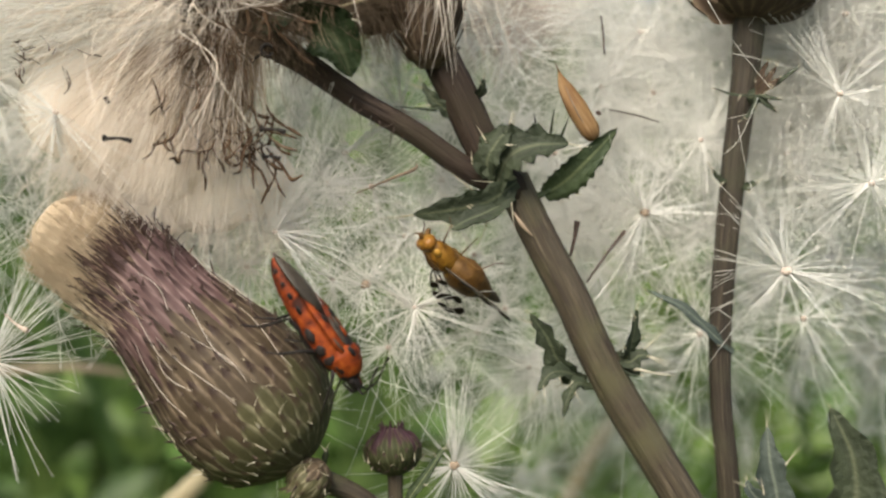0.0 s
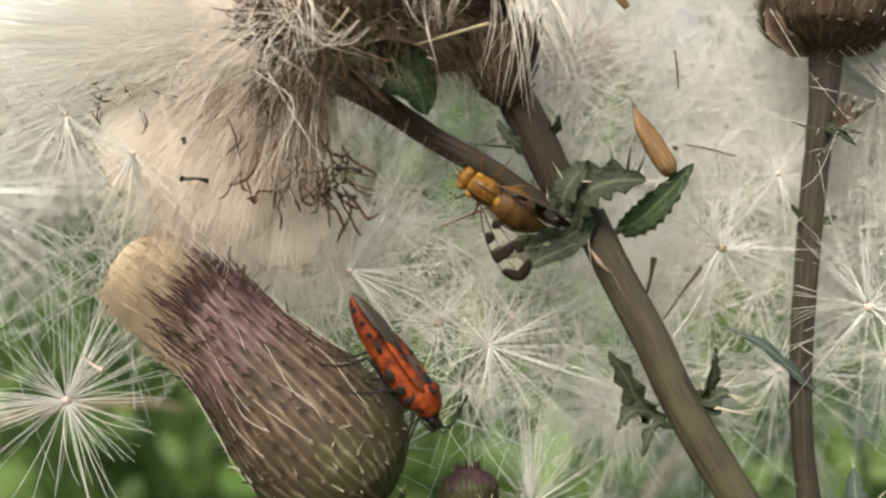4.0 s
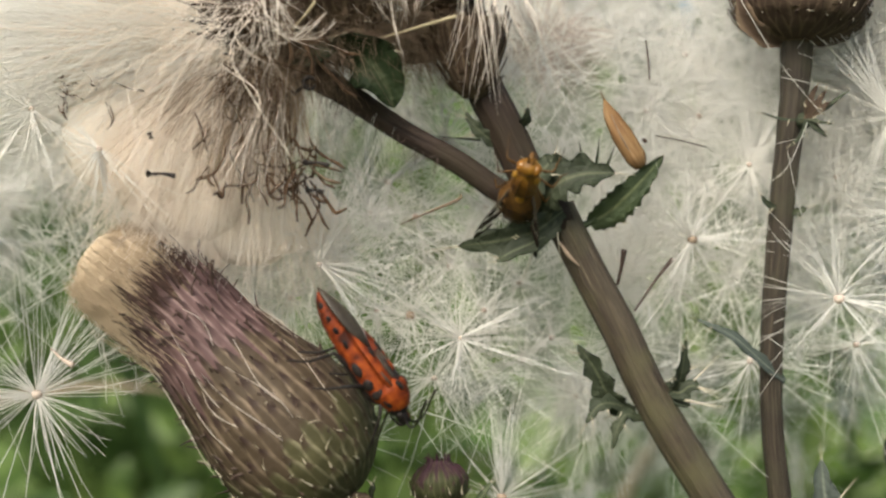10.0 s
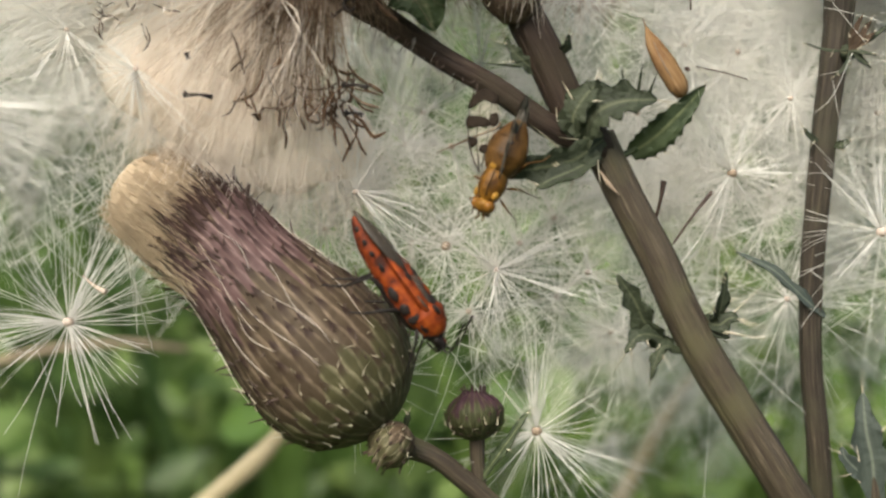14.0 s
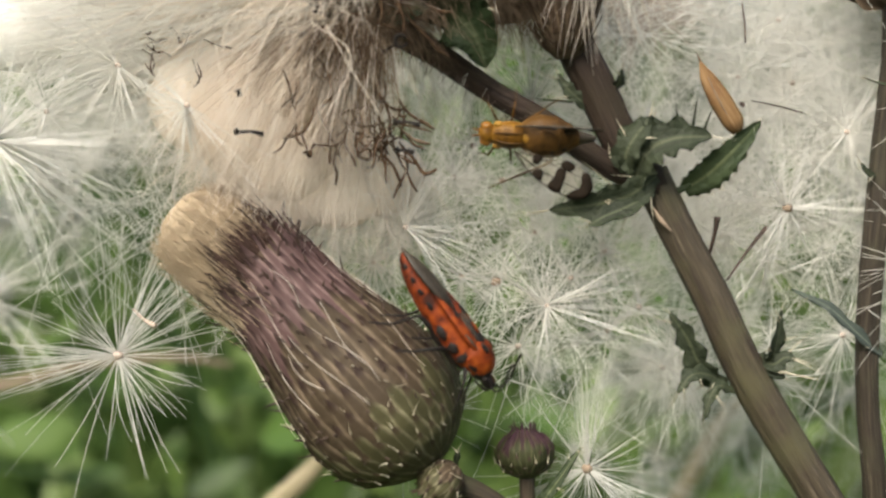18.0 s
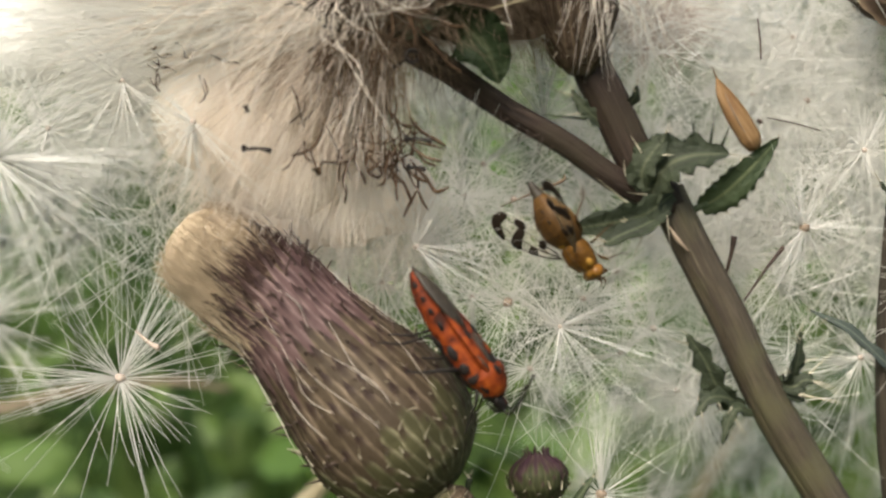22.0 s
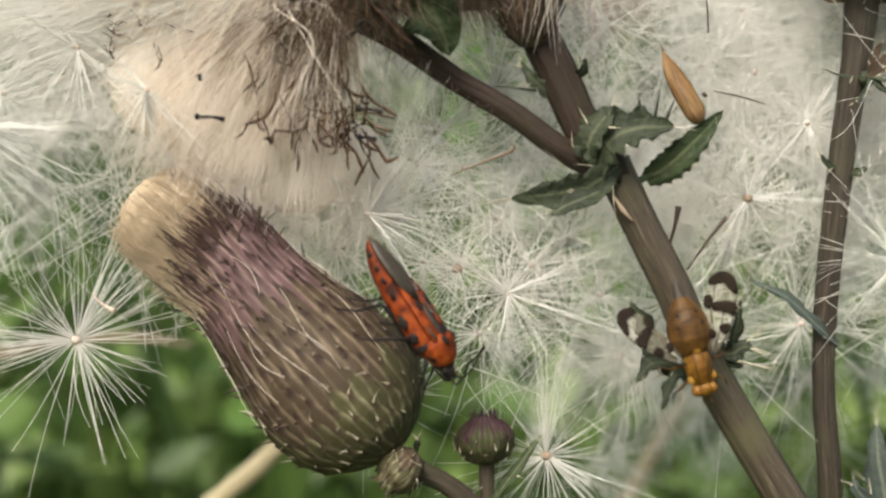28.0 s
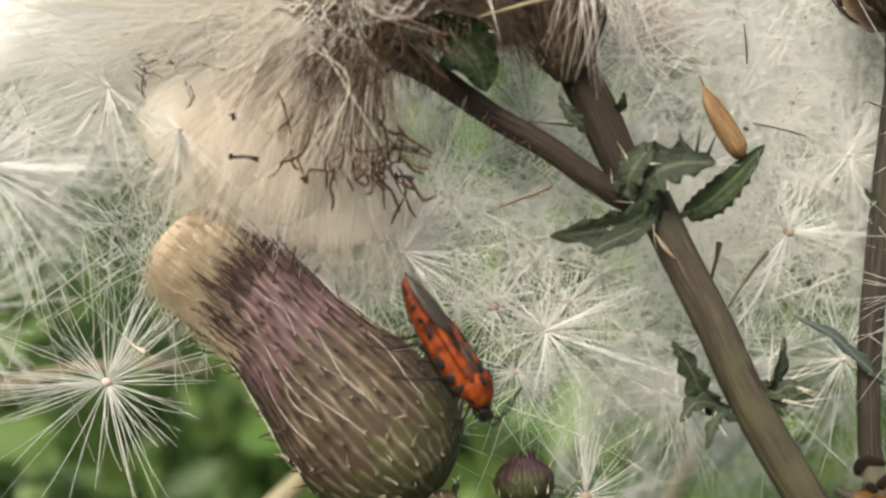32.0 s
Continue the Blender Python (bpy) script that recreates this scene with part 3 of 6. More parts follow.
sward = blades(9000, (0.0, 6.0), (2 * np.pi, 2 * np.pi), (0.16, 0.42), (0.012, 0.04), 16, 0.7)
v = sward[0].reshape(-1, 18, 3)
ring = v[:, :1, 1] * 0.75 + 1.3
turn = v[:, :1, 0] * 0.5
v[:, :, :2] = v[:, :, :2] - v[:, :1, :2] + np.stack([ring * np.cos(turn), ring * np.sin(turn) + 0.4], 2)
meadow("meadow_sward", sward, "thin green meadow grass all around")


def weed_leaves(count, depth, spread, z, size, seed):
    """Broad leaves at all angles on the weeds behind."""
    g = np.random.default_rng(seed)
    c = np.stack([g.uniform(-1, 1, count) * spread, g.uniform(*depth, count), g.uniform(*z, count)], 1)
    a = unit(g.normal(0, 1, (count, 3)))
    b = unit(np.cross(a, g.normal(0, 1, (count, 3))))
    n = np.cross(a, b)
    ln = g.uniform(*size, count)[:, None]
    verts = []
    for u, w in ((-0.5, 0.02), (-0.2, 0.22), (0.15, 0.26), (0.5, 0.01)):
        for e in (-1, 0, 1):
            verts.append(c + a * ln * u + b * ln * w * e + n * ln * (0.08 * abs(e) - 0.25 * u * u))
    verts = np.stack(verts, 1).reshape(-1, 3)
    i = np.arange(count)[:, None, None] * 12 + np.arange(3)[None, :, None] * 3
    j = np.arange(2)[None, None]
    f = np.stack([i + j, i + j + 1, i + 4 + j, i + 3 + j], -1).reshape(-1, 4)
    return verts, f.tolist(), None


meadow("weed_leaves", weed_leaves(2400, (0.3, 0.75), 0.6, (0.42, 0.615), (0.014, 0.042), 13), "bright green broad weed leaves, far out of focus")
meadow("weed_leaves", weed_leaves(900, (0.17, 0.36), 0.22, (0.45, 0.572), (0.010, 0.030), 15), "small bright green weed leaves behind the thistle")

# ---- the main stem with its branch and spiny leaves ----
main = thing("thistle", (68.43, 3.00, -643.23), "brown thistle gone to seed with spiny dark green leaves", "thistle plant")
rng = np.random.default_rng(21)
stalk = part("main_stem", tube([(68.43, 3.00, -643.23), (58.10, 6.00, -335.24), (42.53, 5.00, -107.18), (31.13, 4.00, -34.46), (24.66, 3.30, -20.52), (22.69, 3.00, -17.12), (18.45, 3.00, -10.25), (16.42, 3.00, -6.47), (14.81, 3.00, -2.88), (12.74, 3.00, 1.08), (11.54, 3.00, 3.54), (10.68, 3.05, 5.43)],
    [2.2, 2.0, 1.7, 1.4, 1.3, 1.28, 1.27, 1.25, 1.22, 1.19, 1.19, 1.15], 28, 10, 9, 0.05, 0.006, rng), STEM_MAIN, main, "olive stem flushed purple on one side")
part("upper_stem", tube([(11.60, 3.05, 3.40), (10.90, 3.05, 4.50), (9.70, 3.10, 6.09), (8.58, 3.10, 7.93), (7.71, 3.10, 9.78), (6.85, 3.10, 11.62), (5.94, 3.20, 13.47), (5.20, 3.50, 15.50), (4.60, 4.00, 19.80)], [1.1, 1.2, 1.22, 1.25, 1.28, 1.28, 1.28, 1.3, 1.2], 28, 10, 9, 0.05, 0.006, rng), STEM_DARK, main, "dark purple-brown upper stem")
part("side_branch", tube([(10.89, 3.20, 4.60), (7.50, 2.60, 6.10), (4.10, 2.50, 8.47), (0.40, 2.50, 10.62), (-3.30, 2.50, 13.14), (-5.60, 2.60, 14.60), (-7.40, 3.00, 16.60), (-8.00, 3.00, 18.60)], [0.9, 0.8, 0.76, 0.75, 0.82, 0.95, 1.1, 1.1], 24, 10, 8, 0.05, 0.006, rng), STEM_DARK, main)
part("node", ball((10.63, 2.70, 4.90), (1.5, 1.15, 1.1), frame_of(V(0.5, 0, -0.85)), 18, 12, 0.03, rng), STEM_DARK, main)
part("bud_scar", tube([(10.71, 1.75, 3.10), (11.25, 1.62, 2.24), (11.97, 1.72, 1.50)], [0.06, 0.17, 0.04], 8, 4), STALK_TAN, main, "pale slit-like bud scar")
spiny_leaf("leaf", [(10.90, 1.70, 5.14), (8.97, 1.00, 3.81), (6.74, 0.70, 3.25), (4.00, 0.90, 2.90)], (0.1, -0.9, -0.25), 1.3, main, 4, seed=31, spine=2.8, depth=0.32, fold=0.3)
part("leaf_spine", hairs([V(4.20, 0.90, 2.92)], [(-1.0, 0.0, -0.12)], 2.7, np.zeros((1, 3)), 0.07, 4, 0.15), SPINE, main, "long pale straw spine")
spiny_leaf("leaf", [(10.72, 1.80, 4.03), (8.95, 0.80, 3.07), (7.45, 0.40, 2.43), (6.46, 0.30, 1.85)], (0.2, -0.8, 0.5), 0.78, main, 2, seed=32, spine=1.3)
spiny_leaf("leaf", [(9.58, 1.50, 4.76), (10.24, 0.80, 6.55), (11.86, 0.50, 7.39), (14.25, 0.60, 7.55)], (-0.35, -0.9, 0.3), 1.85, main, 5, seed=33, spine=1.5, depth=0.5, fold=0.45)
spiny_leaf("leaf", [(9.03, 1.60, 5.32), (8.98, 1.00, 6.57), (9.70, 0.80, 7.83), (10.63, 0.90, 8.76)], (-0.5, -0.85, 0.2), 1.23, main, 3, seed=39, spine=1.1)
spiny_leaf("leaf", [(12.90, 3.00, 4.35), (14.20, 2.50, 5.20), (15.60, 2.30, 6.50), (17.85, 2.80, 8.82)], (0.3, -0.95, -0.1), 1.22, main, 8, LEAF_GREEN, 0.5, 34, fold=0.3, depth=0.24)
part("leaf_stalk", tube([(11.20, 3.00, 3.90), (12.10, 2.90, 4.05), (13.30, 2.80, 4.65)], [0.34, 0.26, 0.2], 8, 5), LEAF_GREEN, main)
spiny_leaf("leaf", [(7.00, 3.00, 9.40), (6.00, 2.60, 10.20), (5.20, 2.40, 10.90), (4.60, 2.40, 11.90)], (-0.3, -0.9, 0.3), 0.6, main, 3, seed=35, spine=1.8, depth=0.5)
part("leaf_spine", hairs([V(5.60, 2.10, 10.00)], [(-1.0, 0.0, 0.08)], 2.9, np.zeros((1, 3)), 0.14, 4, 0.15), LEAF, main, "slender dark spine")
spiny_leaf("leaf", [(8.05, 2.80, 10.70), (8.55, 2.30, 11.35), (8.75, 2.10, 12.10)], (0.5, -0.8, 0.2), 0.45, main, 2, seed=45, spine=1.0)
spiny_leaf("leaf", [(15.46, 3.60, -8.79), (13.98, 2.60, -7.18), (12.96, 2.00, -5.27), (11.82, 1.80, -3.69)], (-0.4, -0.85, 0.1), 1.02, main, 4, seed=36, spine=1.5, depth=0.5)
spiny_leaf("leaf", [(15.81, 3.40, -8.39), (14.10, 2.20, -7.71), (13.08, 1.60, -7.84), (12.31, 1.40, -8.85)], (-0.2, -0.8, 0.5), 0.80, main, 3, seed=40, spine=1.6, depth=0.5)
spiny_leaf("leaf", [(16.49, 3.00, -8.92), (15.00, 2.00, -8.44), (14.37, 1.60, -9.33), (13.98, 1.50, -10.61)], (-0.5, -0.8, 0.3), 0.56, main, 3, seed=41, spine=1.5, depth=0.5)
spiny_leaf("leaf", [(17.18, 3.60, -6.52), (18.34, 2.80, -6.84), (18.80, 2.30, -5.30), (19.07, 2.30, -3.51)], (0.5, -0.8, 0.2), 0.74, main, 3, seed=37, spine=1.3, depth=0.45)
spiny_leaf("leaf", [(17.37, 3.60, -6.52), (18.48, 2.60, -7.12), (19.26, 2.20, -6.64), (19.98, 2.10, -6.64)], (0.2, -0.8, 0.6), 0.78, main, 2, seed=38, spine=3.4)
spiny_leaf("leaf", [(18.28, 3.40, -6.50), (18.67, 2.60, -7.57), (19.33, 2.20, -7.91)], (0.2, -0.9, 0.3), 0.59, main, 2, seed=42, spine=1.2)
# hanging leaf under the seed heads, its shade painted in by the darker leaf copy
spiny_leaf("leaf", [(-3.90, 0.80, 15.70), (-2.40, -0.30, 15.40), (-0.90, -0.60, 14.10), (-0.05, 0.00, 11.90)], (0.3, -0.72, -0.62), 2.1, main, 3, LEAF_SHADED, 0.8, 43, depth=0.2)
spiny_leaf("leaf", [(-6.60, 1.40, 15.30), (-5.20, 0.20, 15.50), (-3.20, -0.40, 16.10)], (0.1, -0.95, 0.2), 0.9, main, 2, LEAF_GREEN, 0.5, 44, depth=0.15)
for p, w, ln in (((12.24, 0.60, 8.14), (-0.2, -0.2, 1.0), 1.6), ((13.08, 0.60, 7.99), (0.1, -0.2, 1.0), 2.0), ((13.74, 0.60, 7.84), (0.35, -0.2, 1.0), 1.7), ((10.25, 0.80, 7.87), (-0.5, -0.2, 1.0), 1.0)):
    part("leaf_spine", hairs([V(*p)], [w], ln, np.zeros((1, 3)), 0.16, 4, 0.1), LEAF, main, "slender green spine")
roots, ways = [], []
for u in np.linspace(0.05, 0.9, 26):
    roots.append(V((4.10, 1.90, 8.47)) * (1 - u) + V((-5.60, 1.90, 14.60)) * u + V(rng.normal(0, 0.15), rng.normal(0, 0.3), -0.65))
    ways.append(V(-0.35 + rng.normal(0, 0.3), -0.3 + rng.normal(0, 0.3), -0.9))
part("stem_hairs", hairs(np.array(roots), np.array(ways), rng.uniform(0.5, 1.4, 26), rng.normal(0, 0.2, (26, 3)), 0.05, 4, 0.4), DARK_SPINE, main, "short dark cobwebby hairs")

whole("dry_scrap", tube([(4.22, 3.00, 6.48), (4.05, 3.00, 6.05), (2.29, 3.00, 5.33), (0.06, 3.20, 4.40)], [0.05, 0.13, 0.09, 0.03], 6, 6), FUZZ, "thin curled brown scrap caught in white hairs", "plant scrap")
husk = whole("dry_husk", merge(tube([(13.94, 3.00, 12.66), (14.29, 2.40, 11.47), (14.97, 2.00, 10.07), (15.82, 2.00, 8.65), (16.16, 2.20, 8.08)], [0.08, 0.5, 0.7, 0.68, 0.4], 14, 8, 3, 0.12), hairs(np.array([(14.05, 3.00, 12.50)]), np.array([(-0.4, 0, 0.9)]), 0.9, np.array([(0, 0, 0)]), 0.1, 3)),
    HUSK, "dry orange-tan split husk resting on a spiny leaf", "husk")

part("slit", tube([(14.24, 1.85, 11.54), (14.86, 1.33, 9.91), (15.65, 1.42, 8.59)], [0.03, 0.07, 0.03], 6, 5), FUZZ, husk, "dark slit along the husk")

# ---- the second stem ----
second = thing("thistle", (28.59, 8.00, -661.86), "upright dark brown thistle with one closed head on top", "thistle plant")
part("main_stem", tube([(28.59, 8.00, -661.86), (29.00, 8.00, -182.94), (27.29, 6.50, -42.16), (26.42, 6.00, -18.45), (25.81, 6.00, -10.63), (25.74, 6.00, -5.93), (26.07, 6.00, -0.46), (26.87, 6.00, 7.37), (27.59, 6.00, 12.84), (27.92, 6.00, 17.14)], [1.6, 1.4, 0.95, 0.8, 0.74, 0.76, 0.8, 0.86, 0.95, 1.15], 22, 10, 7, 0.06, 0.012, rng), STEM_BROWN, second)
spiny_leaf("leaf", [(26.52, 5.60, -6.69), (24.80, 5.00, -5.29), (22.77, 4.60, -3.53), (20.22, 4.40, -2.21)], (0.3, -0.85, 0.4), 0.55, second, 3, LEAF_GREY, 0.8, 51)
shoot = part("side_shoot", ball((27.92, 4.90, 11.29), (0.5, 0.45, 0.6), None, 14, 10, 0.05, rng), LEAF, second, "small spiny shoot with purple tips")
for k, (mid, tip, w) in enumerate((((28.10, 4.20, 12.55), (28.70, 4.20, 13.70), 0.32), ((28.46, 4.00, 12.21), (29.21, 4.00, 13.28), 0.34), ((28.73, 4.00, 11.93), (29.43, 3.90, 12.49), 0.30), ((29.25, 4.20, 12.15), (30.92, 4.40, 13.32), 0.22), ((28.51, 4.00, 10.66), (29.16, 4.00, 10.12), 0.30), ((28.58, 3.80, 11.10), (29.49, 3.80, 10.94), 0.20), ((26.27, 4.20, 11.33), (24.90, 4.40, 11.84), 0.12), ((27.47, 4.00, 10.21), (26.69, 4.00, 9.53), 0.2))):
    spiny_leaf("leaflet", [(27.88, 4.30, 11.32), mid, tip], (0.1, -0.9, 0.3), w, shoot, 2, BRACT_OLD if k in (0, 1, 2) else LEAF, 0.5, 160 + k)
spiny_leaf("leaf", [(27.14, 5.60, 4.99), (27.53, 5.00, 5.03), (28.05, 4.80, 5.32)], (0, -0.9, 0.3), 0.4, second, 2, LEAF, 1.0, 54)
spiny_leaf("leaf", [(26.16, 5.60, 5.38), (25.41, 5.00, 5.54), (24.89, 4.80, 6.18)], (0, -0.9, 0.3), 0.3, second, 2, LEAF, 0.9, 55)
top_head = involucre("flower_head", "brown closed flower head", (27.76, 6.00, 16.83), V(0.12, 0.02, 1.0), [(0, 1.3), (0.5, 3.1), (1.6, 4.2), (5, 4.8), (9, 4.5), (13, 3.6)], second, 11, 25, [BRACT_OLD, BRACT_DRY, BRACT_MID], seed=61, width=0.62, length=3.4, lift=0.4, flare=0.3, spine=0.4)
spiny_leaf("bracteole", [(26.52, 5.40, 16.71), (25.01, 4.60, 17.24), (23.75, 4.20, 18.76), (23.68, 4.20, 20.41)], (-0.5, -0.8, 0), 0.8, top_head, 3, BRACT_OLD, 0.7, 56)

grey_leaf = thing("spiny_leaf", (36.88, 4.00, -623.78), "grey-green spiny thistle leaf standing upright", "leaf")
part("stalk", tube([(36.88, 4.00, -623.78), (33.34, 3.00, -210.08), (28.92, 1.00, -39.47), (28.60, 1.00, -21.07), (28.25, 1.00, -15.92)], [1.0, 0.9, 0.6, 0.5, 0.4], 10, 6), STEM, grey_leaf)
spiny_leaf("blade", [(28.42, 1.00, -18.86), (28.11, 0.60, -15.84), (27.61, 0.40, -13.61), (27.40, 0.40, -11.24)], (-0.3, -0.9, 0.2), 1.2, grey_leaf, 3, LEAF_GREY, 1.6, 57)
spiny_leaf("lobe", [(29.23, 1.20, -19.65), (33.03, 1.00, -17.41), (33.33, 0.80, -13.69), (31.79, 0.80, -10.02)], (-0.2, -0.95, 0.1), 2.0, grey_leaf, 4, LEAF, 1.0, 58, depth=0.25)
spiny_leaf("lobe", [(28.24, 1.00, -17.39), (27.04, 0.70, -16.22), (26.32, 0.50, -15.45), (26.07, 0.50, -14.72)], (-0.3, -0.8, 0.3), 0.6, grey_leaf, 2, LEAF_GREY, 1.2, 59)

# ---- the closed head on which the bug sits ----
head_base, head_way = V((-3.43, 3.00, -13.73)), V((-15.35, 2.50, -0.62)) - V((-3.43, 3.00, -13.73))
L = float(np.linalg.norm(head_way))
closed = involucre("flower_head", "purple-brown closed flower head with a tan tuft", head_base, head_way, [(0, 1.3), (0.6, 2.6), (1.8, 4.2), (3.6, 5.1), (5.5, 5.35), (8, 5.1), (11, 4.35), (14, 3.7), (L, 3.45)], main, 14, 23, [BRACT_LOW, BRACT_LOW, BRACT_LOW, BRACT_MID, BRACT_MID, BRACT_MID, BRACT_MID, BRACT_HIGH, BRACT_HIGH, BRACT_HIGH], seed=71, width=0.86, length=5.0, lift=0.15, flare=0.12, flush=(0.8, -0.35, 0.65))
rng = np.random.default_rng(72)
top = V((-15.87, 2.50, -0.81))
crown = V((-20.65, 2.50, 2.95))
tax = frame_of(crown - top)
TL = float(np.linalg.norm(crown - top))
tuft = part("floret_tuft", tube([top - tax[0] * 1.5, top + tax[0] * TL * 0.25, top + tax[0] * TL * 0.55, top + tax[0] * TL * 0.8, top + tax[0] * TL * 0.97], [3.0, 3.1, 3.1, 2.7, 1.5], 26, 5, 13, 0.03, 0.02, rng), TUFT, closed, "tan brush of dried florets")


def brush(n, r0, r1, start, length, mat, name, parent, rad_hair, seed, flare=0.15, label="", side=-2.0, most=2.0):
    g = np.random.default_rng(seed)
    a = g.uniform(0, 2 * np.pi, n)
    q = np.sqrt(g.uniform(r0, 1, n)) * r1
    lean = (np.outer(np.cos(a), tax[1]) + np.outer(np.sin(a), tax[2])) @ unit(V(0.75, -0.4, 0.6))
    a = a[(lean > side) & (lean < most)]
    n, q = len(a), q[:len(a)]
    out = np.outer(np.cos(a), tax[1]) + np.outer(np.sin(a), tax[2])
    roots = top + np.outer(g.uniform(*start, n), tax[0]) + out * q[:, None]
    ways = tax[0] + out * g.normal(flare, 0.12, n)[:, None] + g.normal(0, 0.06, (n, 3))
    return tagged(part(name, hairs(roots, ways, g.uniform(*length, n), -out * g.uniform(0.1, 0.9, n)[:, None], rad_hair, 5, 0.5), mat, parent, label), kind="stuff")


brush(3600, 0.6, 3.35, (-1.6, 2.6), (1.4, 3.2), TUFT, "floret_fringe", closed, 0.032, 73)
brush(2400, 0.0, 3.1, (2.2, 4.7), (0.7, 1.5), TUFT, "floret_fringe", closed, 0.03, 79, 0.25)
brush(2600, 0.75, 3.6, (-2.2, 0.3), (1.2, 2.8), TUFT_DARK, "withered_collar", closed, 0.06, 74, 0.1, "dark brown withered collar of bract tips", 0.2)
brush(260, 0.75, 3.6, (-1.6, 0.3), (1.0, 2.4), TUFT_DARK, "withered_collar", closed, 0.05, 80, 0.1)
brush(420, 0.85, 3.8, (-6.5, -1.5), (2.5, 5.5), TUFT, "floret_fringe", closed, 0.028, 77, 0.05, "tan hairs over the neck", -2.0, 0.3)
g = np.random.default_rng(75)
a = g.uniform(0, 2 * np.pi, 130)
out = np.outer(np.cos(a), tax[1]) + np.outer(np.sin(a), tax[2])
collar_ways = tax[0] * 1.0 + out * g.uniform(0.3, 1.5, 130)[:, None]
for k in range(130):
    if -0.8 < out[k] @ unit(V(0.6, -0.5, 0.5)) < 0.25:
        continue
    part("collar_spine", hairs([top - tax[0] * g.uniform(0.2, 3.0) + out[k] * 3.5], [collar_ways[k]], g.uniform(0.6, 1.7), g.normal(0, 0.5, (1, 3)), 0.12, 5, 0.4), DARK_SPINE, closed)
hax = frame_of(head_way)
shape = np.array([(0, 1.3), (0.6, 2.6), (1.8, 4.2), (3.6, 5.1), (5.5, 5.35), (8, 5.1), (11, 4.35), (14, 3.7), (L, 3.45)])
for k in range(95):
    s0 = g.uniform(2.5, L - 1.5)
    ang = g.uniform(0, 2 * np.pi)
    o = hax[1] * math.cos(ang) + hax[2] * math.sin(ang)
    if o[1] > 0.3:
        continue
    edge = abs(o[1]) < 0.45
    part("bract_tip", hairs([head_base + hax[0] * s0 + o * (float(np.interp(s0, *shape.T)) + 0.15)], [hax[0] * 0.75 + o * g.uniform(0.5, 1.0) + g.normal(0, 0.15, 3)], g.uniform(0.7, 1.35) if edge else g.uniform(0.35, 0.7), g.normal(0, 0.15, (1, 3)), g.uniform(0.11, 0.16), 5, 0.15), DARK_SPINE, closed, "short dark bract spine")
for k in range(30):
    s0, ang, ln = g.uniform(L * 0.3, L * 0.8), g.uniform(0, 2 * np.pi), g.uniform(3.0, 6.5)
    line = []
    for u in np.linspace(0, 1, 7):
        s1, a1 = min(s0 + ln * u, L + 0.5), ang + 0.12 * math.sin(3 * u + k)
        line.append(head_base + hax[0] * s1 + (hax[1] * math.cos(a1) + hax[2] * math.sin(a1)) * (float(np.interp(s1, *shape.T)) + 0.34 + 0.25 * u * (1 - u)))
    part("cobweb_hair", tube(line, [0.017, 0.021, 0.010], 4, 3), STRAND, closed, "pale cobwebby hair over the bracts")
part("head_stalk", tube([(-4.33, 3.00, -13.65), (-2.83, 3.00, -14.78), (-0.12, 3.20, -15.89), (2.14, 3.50, -17.66), (7.10, 4.00, -21.78), (19.41, 4.50, -28.86), (32.08, 4.50, -36.20)], [1.0, 0.85, 0.66, 0.68, 0.75, 0.9, 1.0], 18, 8, 7, 0.06, 0.012, rng), STEM, main)
involucre("side_bud", "lumpy brown undeveloped side bud", (-1.94, 1.60, -13.73), V((-4.03, 0.60, -15.82)) - V((-1.94, 1.60, -13.73)), [(0, 0.6), (0.6, 1.1), (1.5, 1.3), (2.2, 1.15), (2.7, 0.6)], main, 5, 11, [BRACT_MID, BRACT_LOW], seed=78, length=1.6, width=0.5, lift=0.2, spine=0.5, flare=0.3)
spiny_leaf("bracteole", [(-1.97, 2.20, -13.82), (-1.87, 1.80, -13.02), (-1.76, 1.70, -12.63)], (0, -1, 0), 0.25, closed, 2, LEAF, 0.8, 76)

# ---- the small round bud ----
bud = involucre("flower_bud", "small round green bud with a purple tip", (2.73, 4.00, -14.82), V(-0.08, 0, 1.0), [(0, 0.5), (0.4, 1.2), (1.2, 1.75), (2.1, 1.7), (2.7, 1.2), (3.1, 0.5)], main, 6, 15, [BUD, BUD, BUD, BUD, BUD_TOP], seed=81, length=1.7, width=0.36, lift=0.2, spine=0.14, flare=0.1)
part("bud_stalk", tube([(5.95, 3.90, -21.37), (3.29, 3.90, -19.08), (2.80, 4.00, -16.81), (2.73, 4.00, -14.71)], [0.55, 0.5, 0.5, 0.55], 12, 6), STEM, main)
spiny_leaf("bracteole", [(2.98, 3.80, -17.53), (4.03, 3.20, -15.90), (5.16, 2.90, -14.26), (6.21, 2.80, -12.63)], (-0.5, -0.8, 0), 0.46, main, 2, LEAF_GREEN, 0.5, 82)

# ---- the big seed head that sheds its fluff ----
rng = np.random.default_rng(91)
heart = V((-5.88, 3.00, 17.33))
big = involucre("seed_head", "burst seed head shedding cream silky fluff", heart, V(-0.85, -0.1, 0.35), [(0, 1.2), (0.8, 2.4), (2.5, 3.2), (5, 3.2), (7, 2.6)], main, 5, 18, [BRACT_OLD], seed=92, length=4.4, lift=0.5, flare=1.2)


